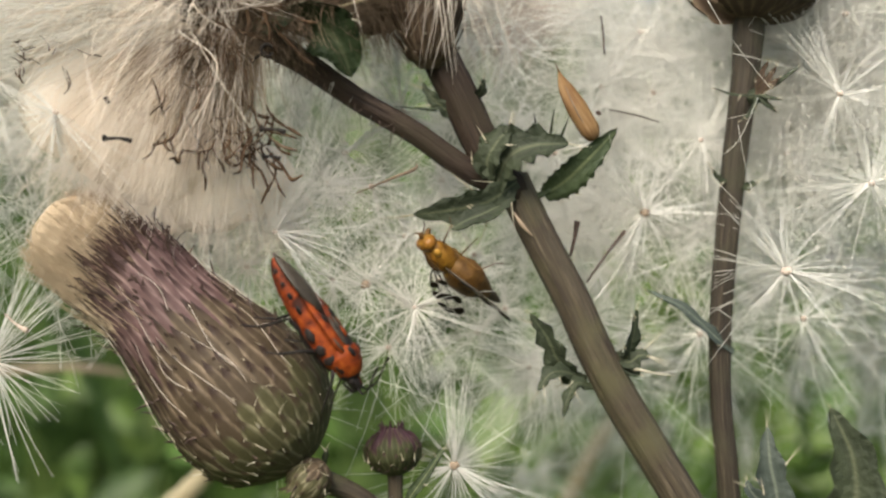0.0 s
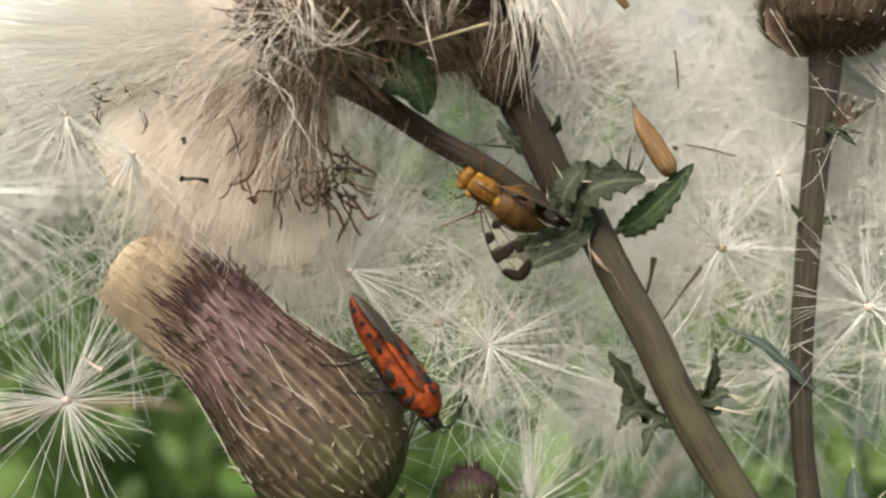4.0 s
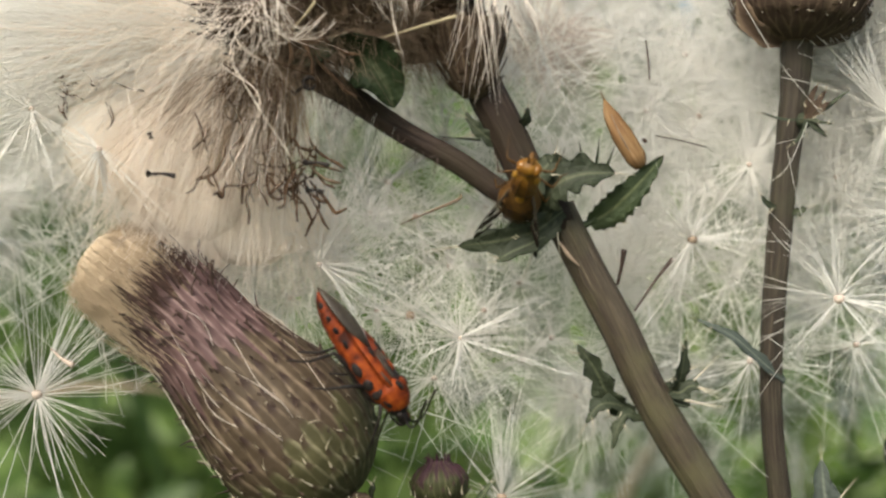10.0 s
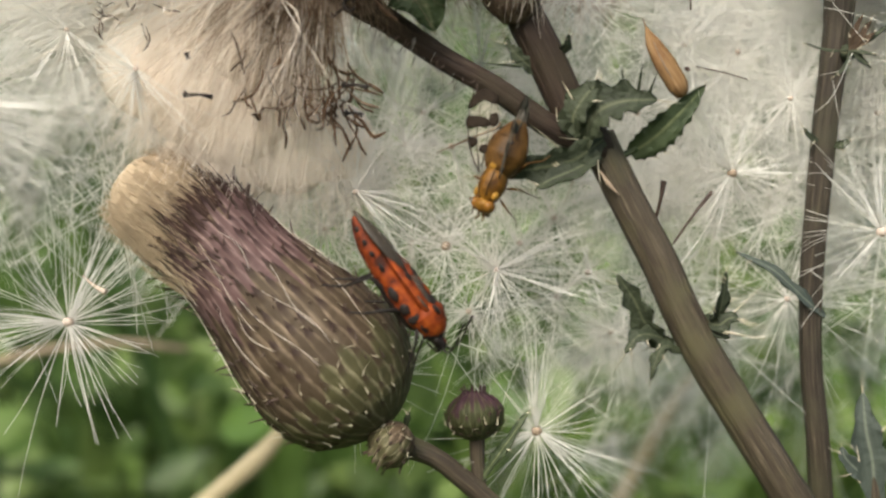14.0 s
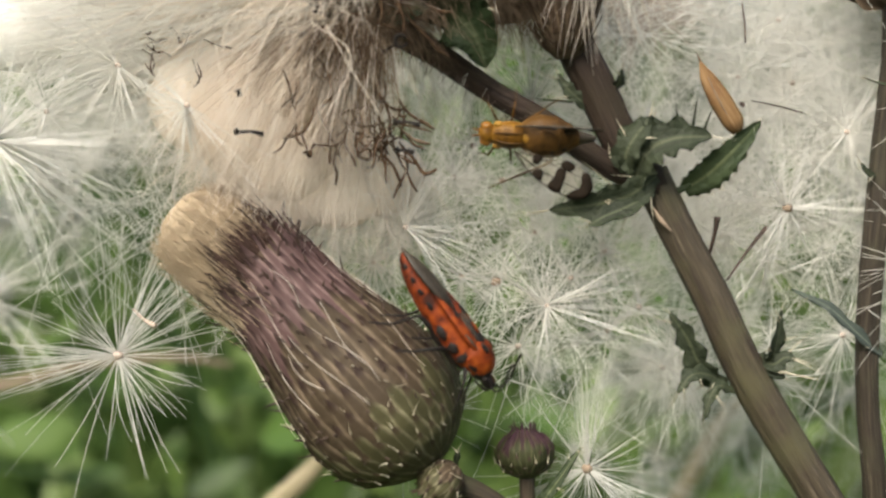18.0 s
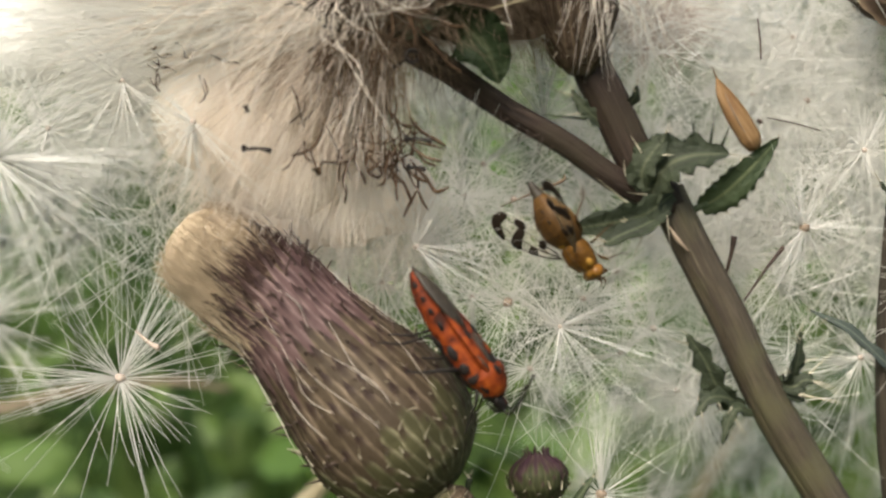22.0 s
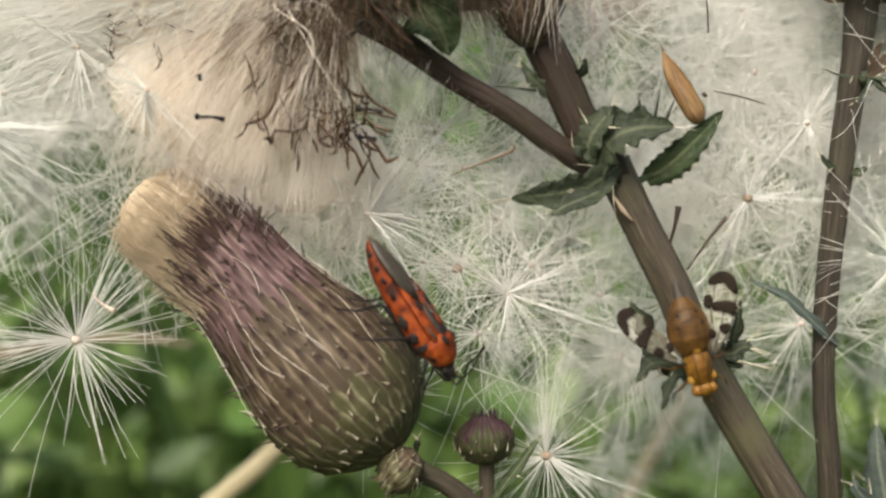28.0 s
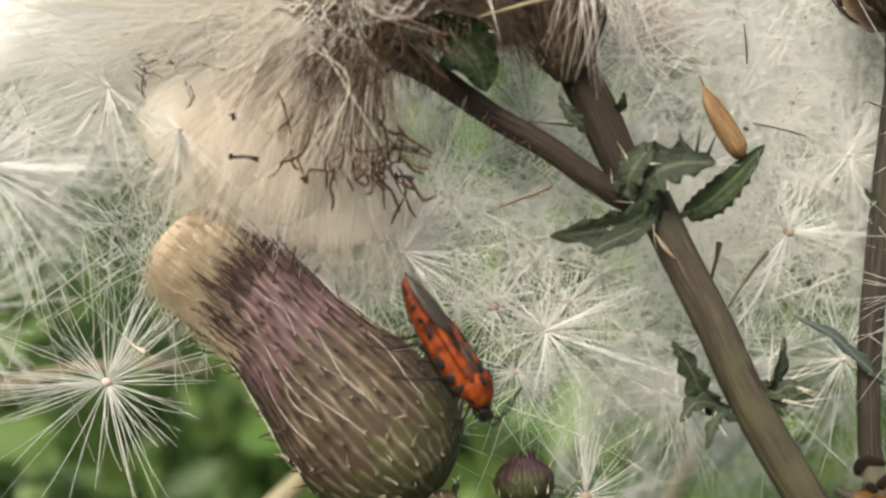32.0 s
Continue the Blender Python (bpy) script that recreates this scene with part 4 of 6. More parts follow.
def silk(n, centre, radii, length, mat, name, parent, seed, pull, r=0.05, spread=0.5, label="", front=0.6, curl=0.2):
    """Combed silky hairs over an egg-shaped mass, running along pull."""
    g = np.random.default_rng(seed)
    d = unit(g.normal(0, 1, (n, 3)))
    d[:, 1] = np.where(g.random(n) < front, -np.abs(d[:, 1]), d[:, 1])
    roots = V(*centre) + d * radii * g.uniform(0.55, 1.0, n)[:, None]
    away = unit(roots - heart)
    ways = V(*pull) + away * 0.9 + d * spread + g.normal(0, 0.22, (n, 3))
    ln = g.uniform(*length, n)
    return tagged(part(name, hairs(roots, ways, ln, g.normal(0, curl, (n, 3)) * ln[:, None] + V(0, 0, -0.8), r * g.uniform(0.55, 1.2, n), 6, 0.4), mat, parent, label), kind="stuff")


g = np.random.default_rng(90)
TANNED = ((-11.68, 5.00, 9.09), (-9.93, 5.00, 12.76), (-10.56, 1.60, 18.51), (-9.40, 4.60, 14.60))
for at, r in (((-13.32, 4.50, 11.92), (5.4, 3.6, 4.6)), ((-15.84, 4.60, 9.25), (4.6, 3.4, 4.4)), ((-11.68, 5.00, 9.09), (3.8, 2.8, 4.2)), ((-13.61, 5.00, 6.59), (4.6, 3.0, 3.4)), ((-19.00, 5.00, 10.84), (4.2, 3.0, 4.2)), ((-9.93, 5.00, 12.76), (3.0, 2.6, 4.0)),
              ((-12.26, 4.00, 17.56), (5.2, 3.4, 3.4)), ((-16.12, 4.20, 17.23), (4.8, 3.2, 3.6)), ((-20.09, 4.80, 16.21), (4.6, 3.0, 3.6)), ((-15.43, 4.60, 20.39), (5.4, 3.0, 3.4)), ((-25.03, 5.80, 14.86), (4.5, 2.8, 4.0)), ((-24.12, 5.40, 19.05), (5.0, 3.0, 4.0)), ((-28.74, 6.40, 18.12), (4.5, 2.8, 4.0)), ((-32.90, 7.00, 16.68), (4.5, 2.8, 4.0)), ((-32.10, 7.00, 21.02), (5.0, 2.8, 4.0)), ((-10.56, 1.60, 18.51), (2.6, 1.6, 2.2)), ((-13.41, 2.00, 19.17), (3.2, 1.8, 2.4)),
              ((-9.40, 4.60, 14.60), (3.0, 2.8, 2.6)), ((-10.40, 5.20, 4.90), (3.8, 2.0, 3.2)), ((-7.20, 5.60, 5.40), (3.0, 1.8, 2.8)), ((-14.60, 5.60, 4.40), (4.0, 2.0, 3.4))):
    # the leftmost clumps take the copy with sun glare painted in
    part("fluff_clump", ball(at, V(*r), None, 34, 24, 0.012, g), MATTED_TAN if at in TANNED else MATTED if at[0] > -22 else MATTED_SUNLIT, big, "matted tan pappus" if at in TANNED else "matted cream pappus" if at[0] > -22 else "matted cream pappus with sunlight put into its colour")
silk(2200, (-13.99, 4.00, 10.70), V(6.9, 4.4, 7.3), (2.0, 5.5), CREAM, "silk", big, 93, (-0.25, 0.1, -0.75), r=0.017, spread=0.35)
silk(900, (-14.45, 3.50, 17.46), V(8.2, 4.2, 4.2), (4.0, 9.0), FLUFF, "silk", big, 94, (-0.8, -0.2, 0.1), r=0.022)
silk(620, (-22.46, 5.00, 16.06), V(6.5, 4.0, 5.0), (5.0, 10.0), FLUFF, "silk", big, 95, (-0.85, -0.1, 0.12), r=0.044, spread=0.5)
silk(260, (-18.50, 2.60, 18.20), V(8.0, 2.4, 4.6), (6.0, 12.0), FLUFF, "silk", big, 118, (-0.8, -0.15, 0.1), r=0.048, spread=0.5, curl=0.15)
silk(60, (-14.96, 0.50, 17.90), V(5.5, 1.5, 3.5), (3.0, 8.0), CREAM, "silk", big, 96, (-0.5, -0.5, -0.6), r=0.05, spread=0.9, curl=0.35)
silk(420, (-9.00, 4.60, 4.20), V(6.0, 1.8, 3.4), (1.6, 4.5), CREAM, "silk", big, 115, (0.2, -0.05, -0.6), r=0.018, spread=0.5)
silk(1300, (-5.75, 1.50, 17.37), V(3.6, 2.4, 2.8), (1.0, 3.4), FUZZ, "brown_fuzz", big, 98, (0.0, -0.3, -0.6), r=0.022, spread=0.9, curl=0.5)
silk(1700, (-1.84, 1.00, 18.91), V(4.4, 2.4, 3.0), (0.8, 2.2), FUZZ, "brown_fuzz", big, 99, (0.0, -0.4, 0.0), r=0.022, spread=1.0, curl=0.5)
silk(750, (2.40, 2.40, 17.48), V(3.2, 1.8, 2.2), (0.8, 2.2), FUZZ, "brown_fuzz", big, 105, (0.0, -0.4, 0.0), r=0.022, spread=1.0, curl=0.5)
silk(420, (-13.29, 1.20, 9.95), V(5.6, 1.8, 5.6), (2.0, 5.5), CREAM, "silk", big, 108, (-0.15, 0.0, -0.9), r=0.016, spread=0.3)
silk(90, (-8.55, 0.20, 12.90), V(2.6, 1.0, 3.4), (3.0, 6.5), CREAM, "silk", big, 109, (-0.15, 0.0, -1.4), r=0.026, spread=0.3)
silk(260, (-10.90, 0.20, 17.82), V(3.8, 1.6, 2.8), (2.5, 6.0), CREAM, "silk", big, 110, (-0.25, -0.15, -0.9), r=0.024, spread=1.0, curl=0.5)
# brown fuzz in the darker brown, which also paints the shade under overhanging strands
silk(200, (-9.20, -0.90, 13.78), V(2.3, 0.8, 1.3), (0.6, 1.8), BROWN, "brown_fuzz", big, 113, (0.1, -0.2, -0.6), r=0.03, spread=0.9, curl=0.5)
silk(50, (-7.20, -0.50, 11.99), V(0.8, 0.7, 2.6), (0.8, 2.4), BROWN, "brown_fuzz", big, 114, (0.0, -0.1, -1.2), r=0.03, spread=0.5, curl=0.4)
silk(300, (-8.30, 1.30, 13.60), V(3.0, 0.8, 3.2), (3.0, 6.5), TAN_SILK, "brown_silk", big, 116, (-0.05, 0.0, -1.5), r=0.026, spread=0.3, curl=0.15)
silk(240, (-11.20, 1.20, 13.40), V(3.8, 0.8, 2.8), (3.0, 6.0), TAN_SILK, "brown_silk", big, 117, (-0.3, 0.0, -1.3), r=0.024, spread=0.4, curl=0.2)
silk(36, (-8.44, 0.80, 13.19), V(2.6, 1.4, 3.6), (2.0, 5.0), FUZZ, "brown_fuzz", big, 106, (-0.1, -0.25, -1.4), r=0.022, spread=0.4, curl=0.25)
silk(14, (-9.57, 1.00, 12.49), V(2.6, 1.2, 2.6), (2.0, 5.0), FUZZ, "brown_fuzz", big, 107, (-0.25, -0.15, -1.2), r=0.03, spread=0.4, curl=0.25)
for at, r in (((-3.20, 4.20, 17.40), (3.2, 1.8, 1.8)), ((1.30, 4.40, 17.40), (2.6, 1.6, 1.9)), ((-6.60, 4.00, 17.20), (2.2, 1.6, 2.2))):
    part("withered_core", ball(at, V(*r), None, 26, 18, 0.05, g), CORE, big, "brown withered heart of the seed heads")
    silk(800, V(*at) + V(0, -0.6, 0), V(*r), (0.8, 2.4), FUZZ, "brown_fuzz", big, int(140 + 10 * abs(at[0])), (0.0, -0.3, -0.3), r=0.022, spread=1.0, curl=0.5)
g = np.random.default_rng(97)


def floret(p, w, ln, r):
    """A dried floret: a thin tube that wriggles and ends in a ragged knob."""
    pts, q, way, turn = [p], p, unit(w), V(0, 0, 0)
    for k in range(5):
        turn = turn * 0.6 + g.normal(0, 0.45 if k == 4 else 0.24, 3) * V(1, 0.6, 1)
        way = unit(way + turn)
        q = q + way * ln / 5
        pts.append(q)
    part("withered_floret", tube(pts, V(0.5, 0.8, 1.0, 0.9, 1.2, 0.6) * r, 6, 3), BROWN if g.random() < 0.93 else FUZZ, big)


for lo, hi, n, way in ((((-6.77, 0.50, 10.58)), ((-5.03, -0.80, 6.87)), 17, (0.25, -0.2, -1.0)), (((-9.68, -0.80, 11.12)), ((-6.40, -1.40, 6.74)), 26, (0.0, -0.2, -1.0)), (((-12.59, -1.60, 9.58)), ((-9.58, -1.60, 6.55)), 7, (-0.25, -0.2, -1.0)), (((-12.94, -1.60, 12.71)), ((-10.31, -1.40, 10.85)), 5, (0.3, -0.2, -1.0)), (((-22.69, -0.50, 15.15)), ((-18.17, -1.00, 12.25)), 15, (0.6, -0.2, -0.8)), (((-7.73, -2.00, 17.30)), ((-4.91, -2.00, 14.47)), 14, (0.2, -0.2, -0.8))):
    for k in range(n):
        u = g.random(3)
        floret(V(*lo) * (1 - u) + V(*hi) * u + V(0, 1.2 + g.normal(0, 0.4), 0), V(*way) + g.normal(0, 0.32, 3) * V(1.3, 0.6, 0.6), g.uniform(1.6, 4.2) if n != 15 else g.uniform(0.8, 2.2), g.uniform(0.055, 0.12) if n != 15 else g.uniform(0.04, 0.07))
part("withered_floret", tube([V((-5.39, -1.40, 13.37)) + 0.38 * V(math.cos(k), 0.04 * k, math.sin(k)) for k in np.linspace(0.5, 6.0, 8)], [0.1, 0.13, 0.14, 0.14, 0.13, 0.12, 0.1, 0.08], 6, 3), BLACK, big)
for a, b in (((-15.78, -1.80, 7.68), (-13.94, -1.80, 7.50)), ((-15.61, -1.60, 10.30), (-15.47, -1.60, 9.94)), ((-5.84, -1.60, 8.32), (-4.15, -2.00, 8.03)), ((-5.67, -1.60, 6.55), (-4.51, -1.90, 6.34)), ((-6.67, 0.00, 12.86), (-5.62, 0.00, 13.41))):
    a, b = V(*a), V(*b)
    part("withered_floret", tube([a, a * 0.93 + b * 0.07, a * 0.8 + b * 0.2, a * 0.4 + b * 0.6 + V(0, -0.1, 0.08), b], [0.12, 0.26, 0.12, 0.09, 0.17], 8, 4), BLACK, big)
for a, b, c in (((-10.03, -2.00, 14.30), (-8.22, -2.40, 11.23), (-6.34, -2.00, 8.28)), ((-10.92, -2.00, 14.48), (-8.37, -2.60, 11.90), (-11.29, -2.00, 6.35)), ((-17.05, -1.50, 13.16), (-16.23, -2.00, 9.54), (-15.62, -1.60, 4.97)), ((-9.14, -2.00, 17.30), (-10.06, -3.00, 15.68), (-9.89, -3.00, 13.93))):
    part("silk_strand", tube([V(*a), V(*b), V(*c)], [0.04, 0.036, 0.02], 6, 8), CREAM, big)

g = np.random.default_rng(131)
for k in range(150):
    a = radians(g.uniform(150, 275))
    p = heart + V(g.uniform(-13, -3.5), g.uniform(-3.2, -0.6), g.uniform(-1.5, 3.5))
    w = unit(V(math.cos(a), g.normal(-0.05, 0.12), math.sin(a) * 0.9))
    ln = g.uniform(5, 15) if a < radians(215) else g.uniform(4, 8)
    sag = V(0, 0, -1) * ln * g.uniform(0.0, 0.22) + g.normal(0, 0.09, 3) * ln
    part("silk_strand", hairs([p], [w], ln, [sag], g.uniform(0.028, 0.055), 8, 0.45), CREAM if g.random() < 0.6 else FLUFF, big)

# ---- the withered heads at the top of the stem ----
for k, (at, way, size, seed) in enumerate((((-3.40, 2.50, 17.22), (0.05, -0.4, 1.0), 1.0, 101), ((1.85, 3.00, 18.45), (0.2, -0.2, 1.0), 0.95, 102), ((5.13, 2.20, 13.18), (-0.05, -0.2, 1.0), 0.62, 103))):
    h = involucre("seed_head", "dark brown withered seed head", at, V(*way), [(0, 0.9 * size), (0.9 * size, 2.6 * size), (2.6 * size, 3.6 * size), (5 * size, 3.9 * size), (7.5 * size, 3.6 * size)] if k < 2 else [(-0.4, 0.7), (0.1, 1.2), (0.7, 1.5), (1.8, 1.8), (3.2, 2.1), (5.0, 2.2)], main, 5, 16 if k < 2 else 11, [BRACT_OLD], seed=seed, length=4.2 * size, lift=0.4, flare=0.9 if k < 2 else 0.2, width=0.8 * size, spine=0.9 if k < 2 else 0.35)
    # unseen clump added above each head, leaning forward to shade what hangs below
    part("fluff_clump", ball(V(*at) + V(*unit(way)) * 11 * size + V(0, -3.5 * size, 2), V(4.6, 4.2, 3.4) * size, None, 24, 16, 0.03, np.random.default_rng(seed)), CREAM, h, "unseen matted cream pappus added above the head for shade")

drape = thing("silk_drape", (5.82, 0.00, 17.02), "long white silky hairs hanging over the stem top", "thistle silk")


def bundle(n, a, b, c, spread, seed, r=0.06, mat=None):
    """Silky strands that hang side by side from near a past b to c."""
    g = np.random.default_rng(seed)
    fore = V(0, -2.0, 0)
    for k in range(n):
        d = g.normal(0, 1, 3) * V(1, 0.4, 0.4)
        e = g.normal(0, 0.35, (2, 3))
        u = g.uniform(0.75, 1.1)
        p, q, s = V(*a) + d * spread[0], V(*b) + fore + (d + e[0]) * spread[1], V(*c) + fore + (d + e[1]) * spread[2]
        part("strand", tube([p, q, q * (1 - u) + s * u], V(1.0, 0.85, 0.2) * r * g.uniform(0.3, 0.75), 5, 8), mat or CREAM, drape)


bundle(20, (-0.16, 0.20, 22.49), (-0.02, -0.60, 18.94), (0.33, -0.60, 16.79), (1.4, 1.1, 0.5), 111, 0.036, STRAND)
bundle(2, (0.09, -0.40, 18.98), (0.33, -0.80, 16.67), (0.93, -0.80, 14.16), (0.3, 0.15, 0.1), 112, 0.068, STRAND)
bundle(9, (4.44, 0.00, 22.37), (4.74, -0.80, 17.90), (3.39, -0.60, 14.53), (1.0, 0.8, 0.5), 113, 0.036, STRAND)
bundle(7, (4.81, 0.00, 21.99), (5.82, -0.80, 16.97), (6.64, -0.40, 10.58), (0.6, 0.5, 0.35), 114, 0.049, STRAND)
bundle(12, (5.85, 0.00, 21.98), (7.78, -0.60, 17.54), (10.21, 0.00, 11.70), (0.9, 0.7, 0.5), 115, 0.049, STRAND)
bundle(10, (6.99, 0.50, 22.10), (9.50, 0.00, 18.57), (11.89, 0.50, 14.17), (1.0, 0.8, 0.7), 116, 0.039, STRAND)
bundle(8, (5.11, 0.00, 21.99), (5.94, -0.60, 17.01), (4.90, -0.20, 11.74), (0.7, 0.6, 0.5), 117, 0.039, STRAND)
bundle(8, (8.13, 1.00, 21.46), (9.94, 1.00, 17.29), (13.49, 1.20, 15.85), (0.8, 0.7, 0.9), 118, 0.035, STRAND)
bundle(16, (1.78, 0.50, 22.92), (1.57, -0.40, 20.07), (1.00, -0.40, 18.04), (1.4, 1.1, 0.8), 119, 0.030, STRAND)
bundle(8, (-9.22, -1.00, 20.44), (-7.31, -1.80, 17.30), (-5.53, -1.60, 15.93), (1.0, 0.9, 0.6), 120, 0.051, STRAND)
bundle(5, (-7.38, -1.00, 21.90), (-8.00, -2.00, 17.99), (-8.77, -1.80, 15.13), (1.6, 1.4, 1.2), 121, 0.031, STRAND)
haze_at = V((10.75, 12.00, 18.06))
n = 500
d = unit(g.normal(0, 1, (n, 3)))
tagged(part("tan_haze", hairs(haze_at + d * V(3.4, 2.0, 2.6) * g.uniform(0.2, 1.0, n)[:, None], d + V(0.2, 0, -0.3), g.uniform(1.5, 4.0, n), g.normal(0, 0.6, (n, 3)), 0.026, 4, 0.4), ACHENE, drape, "tan tuft of old florets"), kind="stuff")
bundle(6, (-10.56, -1.20, 20.49), (-11.12, -2.20, 17.38), (-12.43, -2.00, 14.73), (1.2, 1.2, 1.4), 122, 0.034, STRAND)
bundle(5, (-10.37, -1.20, 20.48), (-9.76, -2.40, 16.96), (-9.53, -2.20, 14.12), (1.2, 1.2, 1.2), 123, 0.034, STRAND)
bundle(5, (-8.56, -1.20, 20.46), (-7.33, -2.40, 17.64), (-6.33, -2.00, 15.55), (1.4, 1.2, 1.0), 124, 0.037, STRAND)
bundle(4, (-7.24, -1.60, 19.98), (-6.72, -3.00, 16.80), (-6.84, -2.80, 14.35), (0.4, 0.3, 0.15), 125, 0.056, STRAND)
bundle(8, (-4.23, -1.20, 17.49), (-5.20, -2.40, 15.83), (-7.37, -2.20, 15.71), (0.5, 0.5, 0.8), 126, 0.043, STRAND)
for a, b, c in (((-6.66, -1.20, 16.61), (-5.44, -1.60, 17.90), (-4.43, -1.40, 19.40)), ((-1.01, -1.20, 16.17), (1.73, -1.60, 16.86), (3.99, -1.40, 17.53))):
    part("straw", tube([V(*a), V(*b), V(*c)], [0.05, 0.1, 0.13], 7, 6), STALK_PALE, drape, "pale straw-coloured bristle")

# ---- drifting seed plumes ----
plume("seed_plume", (-25.45, 6.00, -7.05), 8.6, 130, (0.05, -1, 0.1), 201, "white star-shaped thistle seed plume beside the head", spread=0.35, r=0.045, hub=0.4)
plume("seed_plume", (0.62, 6.00, -1.84), 5.6, 84, (0.1, -1, 0.1), 202, "hazy white thistle seed plume with a brown hub", spread=0.4, r=0.036, hub=0.4, core=STALK_TAN)
plume("seed_plume", (4.06, 5.50, -3.43), 7.6, 135, (0.1, -1, 0.2), 203, "dense bright white thistle seed plume", spread=0.45, r=0.047)
plume("seed_plume", (20.57, 7.00, 3.24), 5.6, 110, (0, -1, -0.1), 204, "white thistle seed plume with a tan hub", spread=0.4, hub=0.38, r=0.05, core=STALK_TAN)
plume("seed_plume", (29.53, 3.00, -0.92), 7.8, 80, (-0.1, -1, 0.1), 205, "loose thistle seed plume with long curved hairs", spread=0.35, droop=0.12, kink=1.8, r=0.05, hub=0.4)
plume("seed_plume", (6.87, 6.00, -14.56), 7.8, 95, (-0.1, -1, 0.15), 206, "white star-shaped seed plume beside the small bud", spread=0.4, r=0.042, hub=0.4, core=STALK_TAN)
plume("seed_plume", (-5.37, 3.20, 1.81), 8.2, 82, (0.15, -1, 0.1), 207, "fan-shaped white thistle seed plume", spread=0.35, fan=(-60, 120), r=0.038, kink=0.8)
plume("seed_plume", (24.88, 8.00, 8.56), 5.6, 80, (0, -1, 0), 208, "hazy white thistle seed plume", spread=0.5, near=False)
plume("seed_plume", (-18.97, -1.00, 9.39), 7.0, 48, (-0.1, -1, -0.3), 209, "white seed plume caught in the cream fluff", spread=0.5, r=0.048, fan=(120, 330), group="", near=True)
plume("seed_plume", (-23.97, 1.00, 12.22), 7, 60, (-0.2, -1, -0.2), 210, "white seed plume caught in the cream fluff", spread=0.5, r=0.05, fan=(110, 320), group="", near=True)
plume("seed_plume", (-5.96, 10.00, -10.61), 5.5, 60, (0, -1, 0.3), 211, "thin white seed plume low behind the head", spread=0.5, near=False)
plume("seed_plume", (18.22, 12.00, 12.97), 7.0, 90, (0, -1, 0.1), 214, "hazy white thistle seed plume", spread=0.6, near=False)
plume("seed_plume", (32.46, 9.00, 14.93), 8.0, 170, (0, -1, 0.1), 215, "hazy white thistle seed plume", spread=0.6, near=False)
plume("seed_plume", (-31.15, -1.50, 7.10), 8.6, 210, (0.2, -1, 0.1), 217, "dense bright white seed plume at the fluff's edge", spread=0.5, r=0.055)
plume("seed_plume", (-29.81, 4.00, 9.59), 8.0, 80, (0.2, -1, 0.1), 216, "hazy white thistle seed plume", spread=0.5, near=False)

drifter = plume("seed_plume", (24.09, -1.50, -20.76), 8.0, 60, (0.05, -1, 0.1), 218, "large loose white seed plume drifting up from below", spread=0.4, fan=(20, 165), r=0.042, kink=1.3)

g = np.random.default_rng(229)
for k, (at, size) in enumerate((((-2.36, 10.00, 5.54), 7.0), ((3.19, 10.00, 10.86), 7.5), ((8.84, 12.00, -5.54), 8.0), ((14.58, 11.00, 7.89), 7.0), ((12.67, 11.00, -8.07), 6.0), ((25.23, 10.00, -5.64), 7.5), ((31.77, 10.00, 7.76), 8.0), ((21.61, 14.00, 17.50), 8.0), ((28.62, 11.00, 21.43), 8.0), ((-7.95, 8.00, -0.56), 6.0), ((10.66, 12.00, 16.21), 7.5), ((3.24, 12.00, 21.47), 8.0),
                                ((8.60, 12.50, 0.30), 7.5), ((15.80, 11.00, -4.20), 7.5), ((22.60, 14.00, 12.80), 7.0), ((33.00, 10.00, -4.50), 8.0), ((6.20, 13.00, 6.00), 7.5), ((35.50, 8.00, 17.80), 8.5), ((34.20, 5.50, 11.60), 8.0), ((38.00, 6.50, 22.50), 9.0), ((33.60, 6.00, 23.80), 7.5), ((36.20, 5.00, 5.20), 7.5),
                                ((1.04, 7.00, 5.14), 7.0), ((-1.78, 8.00, -1.59), 6.5), ((5.82, 8.00, -1.61), 7.0), ((3.46, 9.00, 1.62), 6.5), ((10.73, 9.00, -3.66), 7.0), ((2.21, 8.00, -6.40), 6.5), ((13.96, 9.00, -8.53), 6.5), ((-0.98, 9.00, 7.70), 7.0))):
    plume("seed_plume", at, size * 1.1, 72 if k < 22 else 58, (0.5 * math.sin(7 * k), -1, 0.5 * math.cos(5 * k)), 230 + k, "hazy white thistle seed plume", spread=0.5, r=g.uniform(0.042, 0.058) if k < 22 else g.uniform(0.036, 0.044), kink=1.2 if k < 22 else 0.7, near=False, hub=0.24)
for a, b, c, r in (((15.39, 4.60, 2.57), (15.23, 4.80, 1.42), (14.98, 5.20, 0.15), 0.13), ((19.08, 6.60, 1.92), (17.70, 6.00, 0.35), (16.14, 5.20, -1.67), 0.09)):
    whole("achene", tube([V(*a), V(*b), V(*c)], [r * 1.7, r, r * 0.8], 8, 6), DARK_SPINE, "thin dark brown seed stalk among white hairs", "seed")
for a, b, r in (((16.35, 2.20, 9.87), (16.61, 2.20, 9.65), 0.14), ((17.46, 7.00, 17.37), (17.69, 7.00, 14.60), 0.07), ((12.88, 5.00, 20.90), (13.84, 5.00, 19.97), 0.3), ((17.88, 6.00, 10.51), (21.52, 6.50, 9.71), 0.05)):
    whole("achene", tube([V(*a), (V(*a) + V(*b)) / 2 + V(0.05, 0, 0.05), V(*b)], [r * 0.7, r, r * 0.8], 8, 6), DARK_SPINE if r < 0.2 else HUSK, "small dark dry scrap among white hairs", "seed")
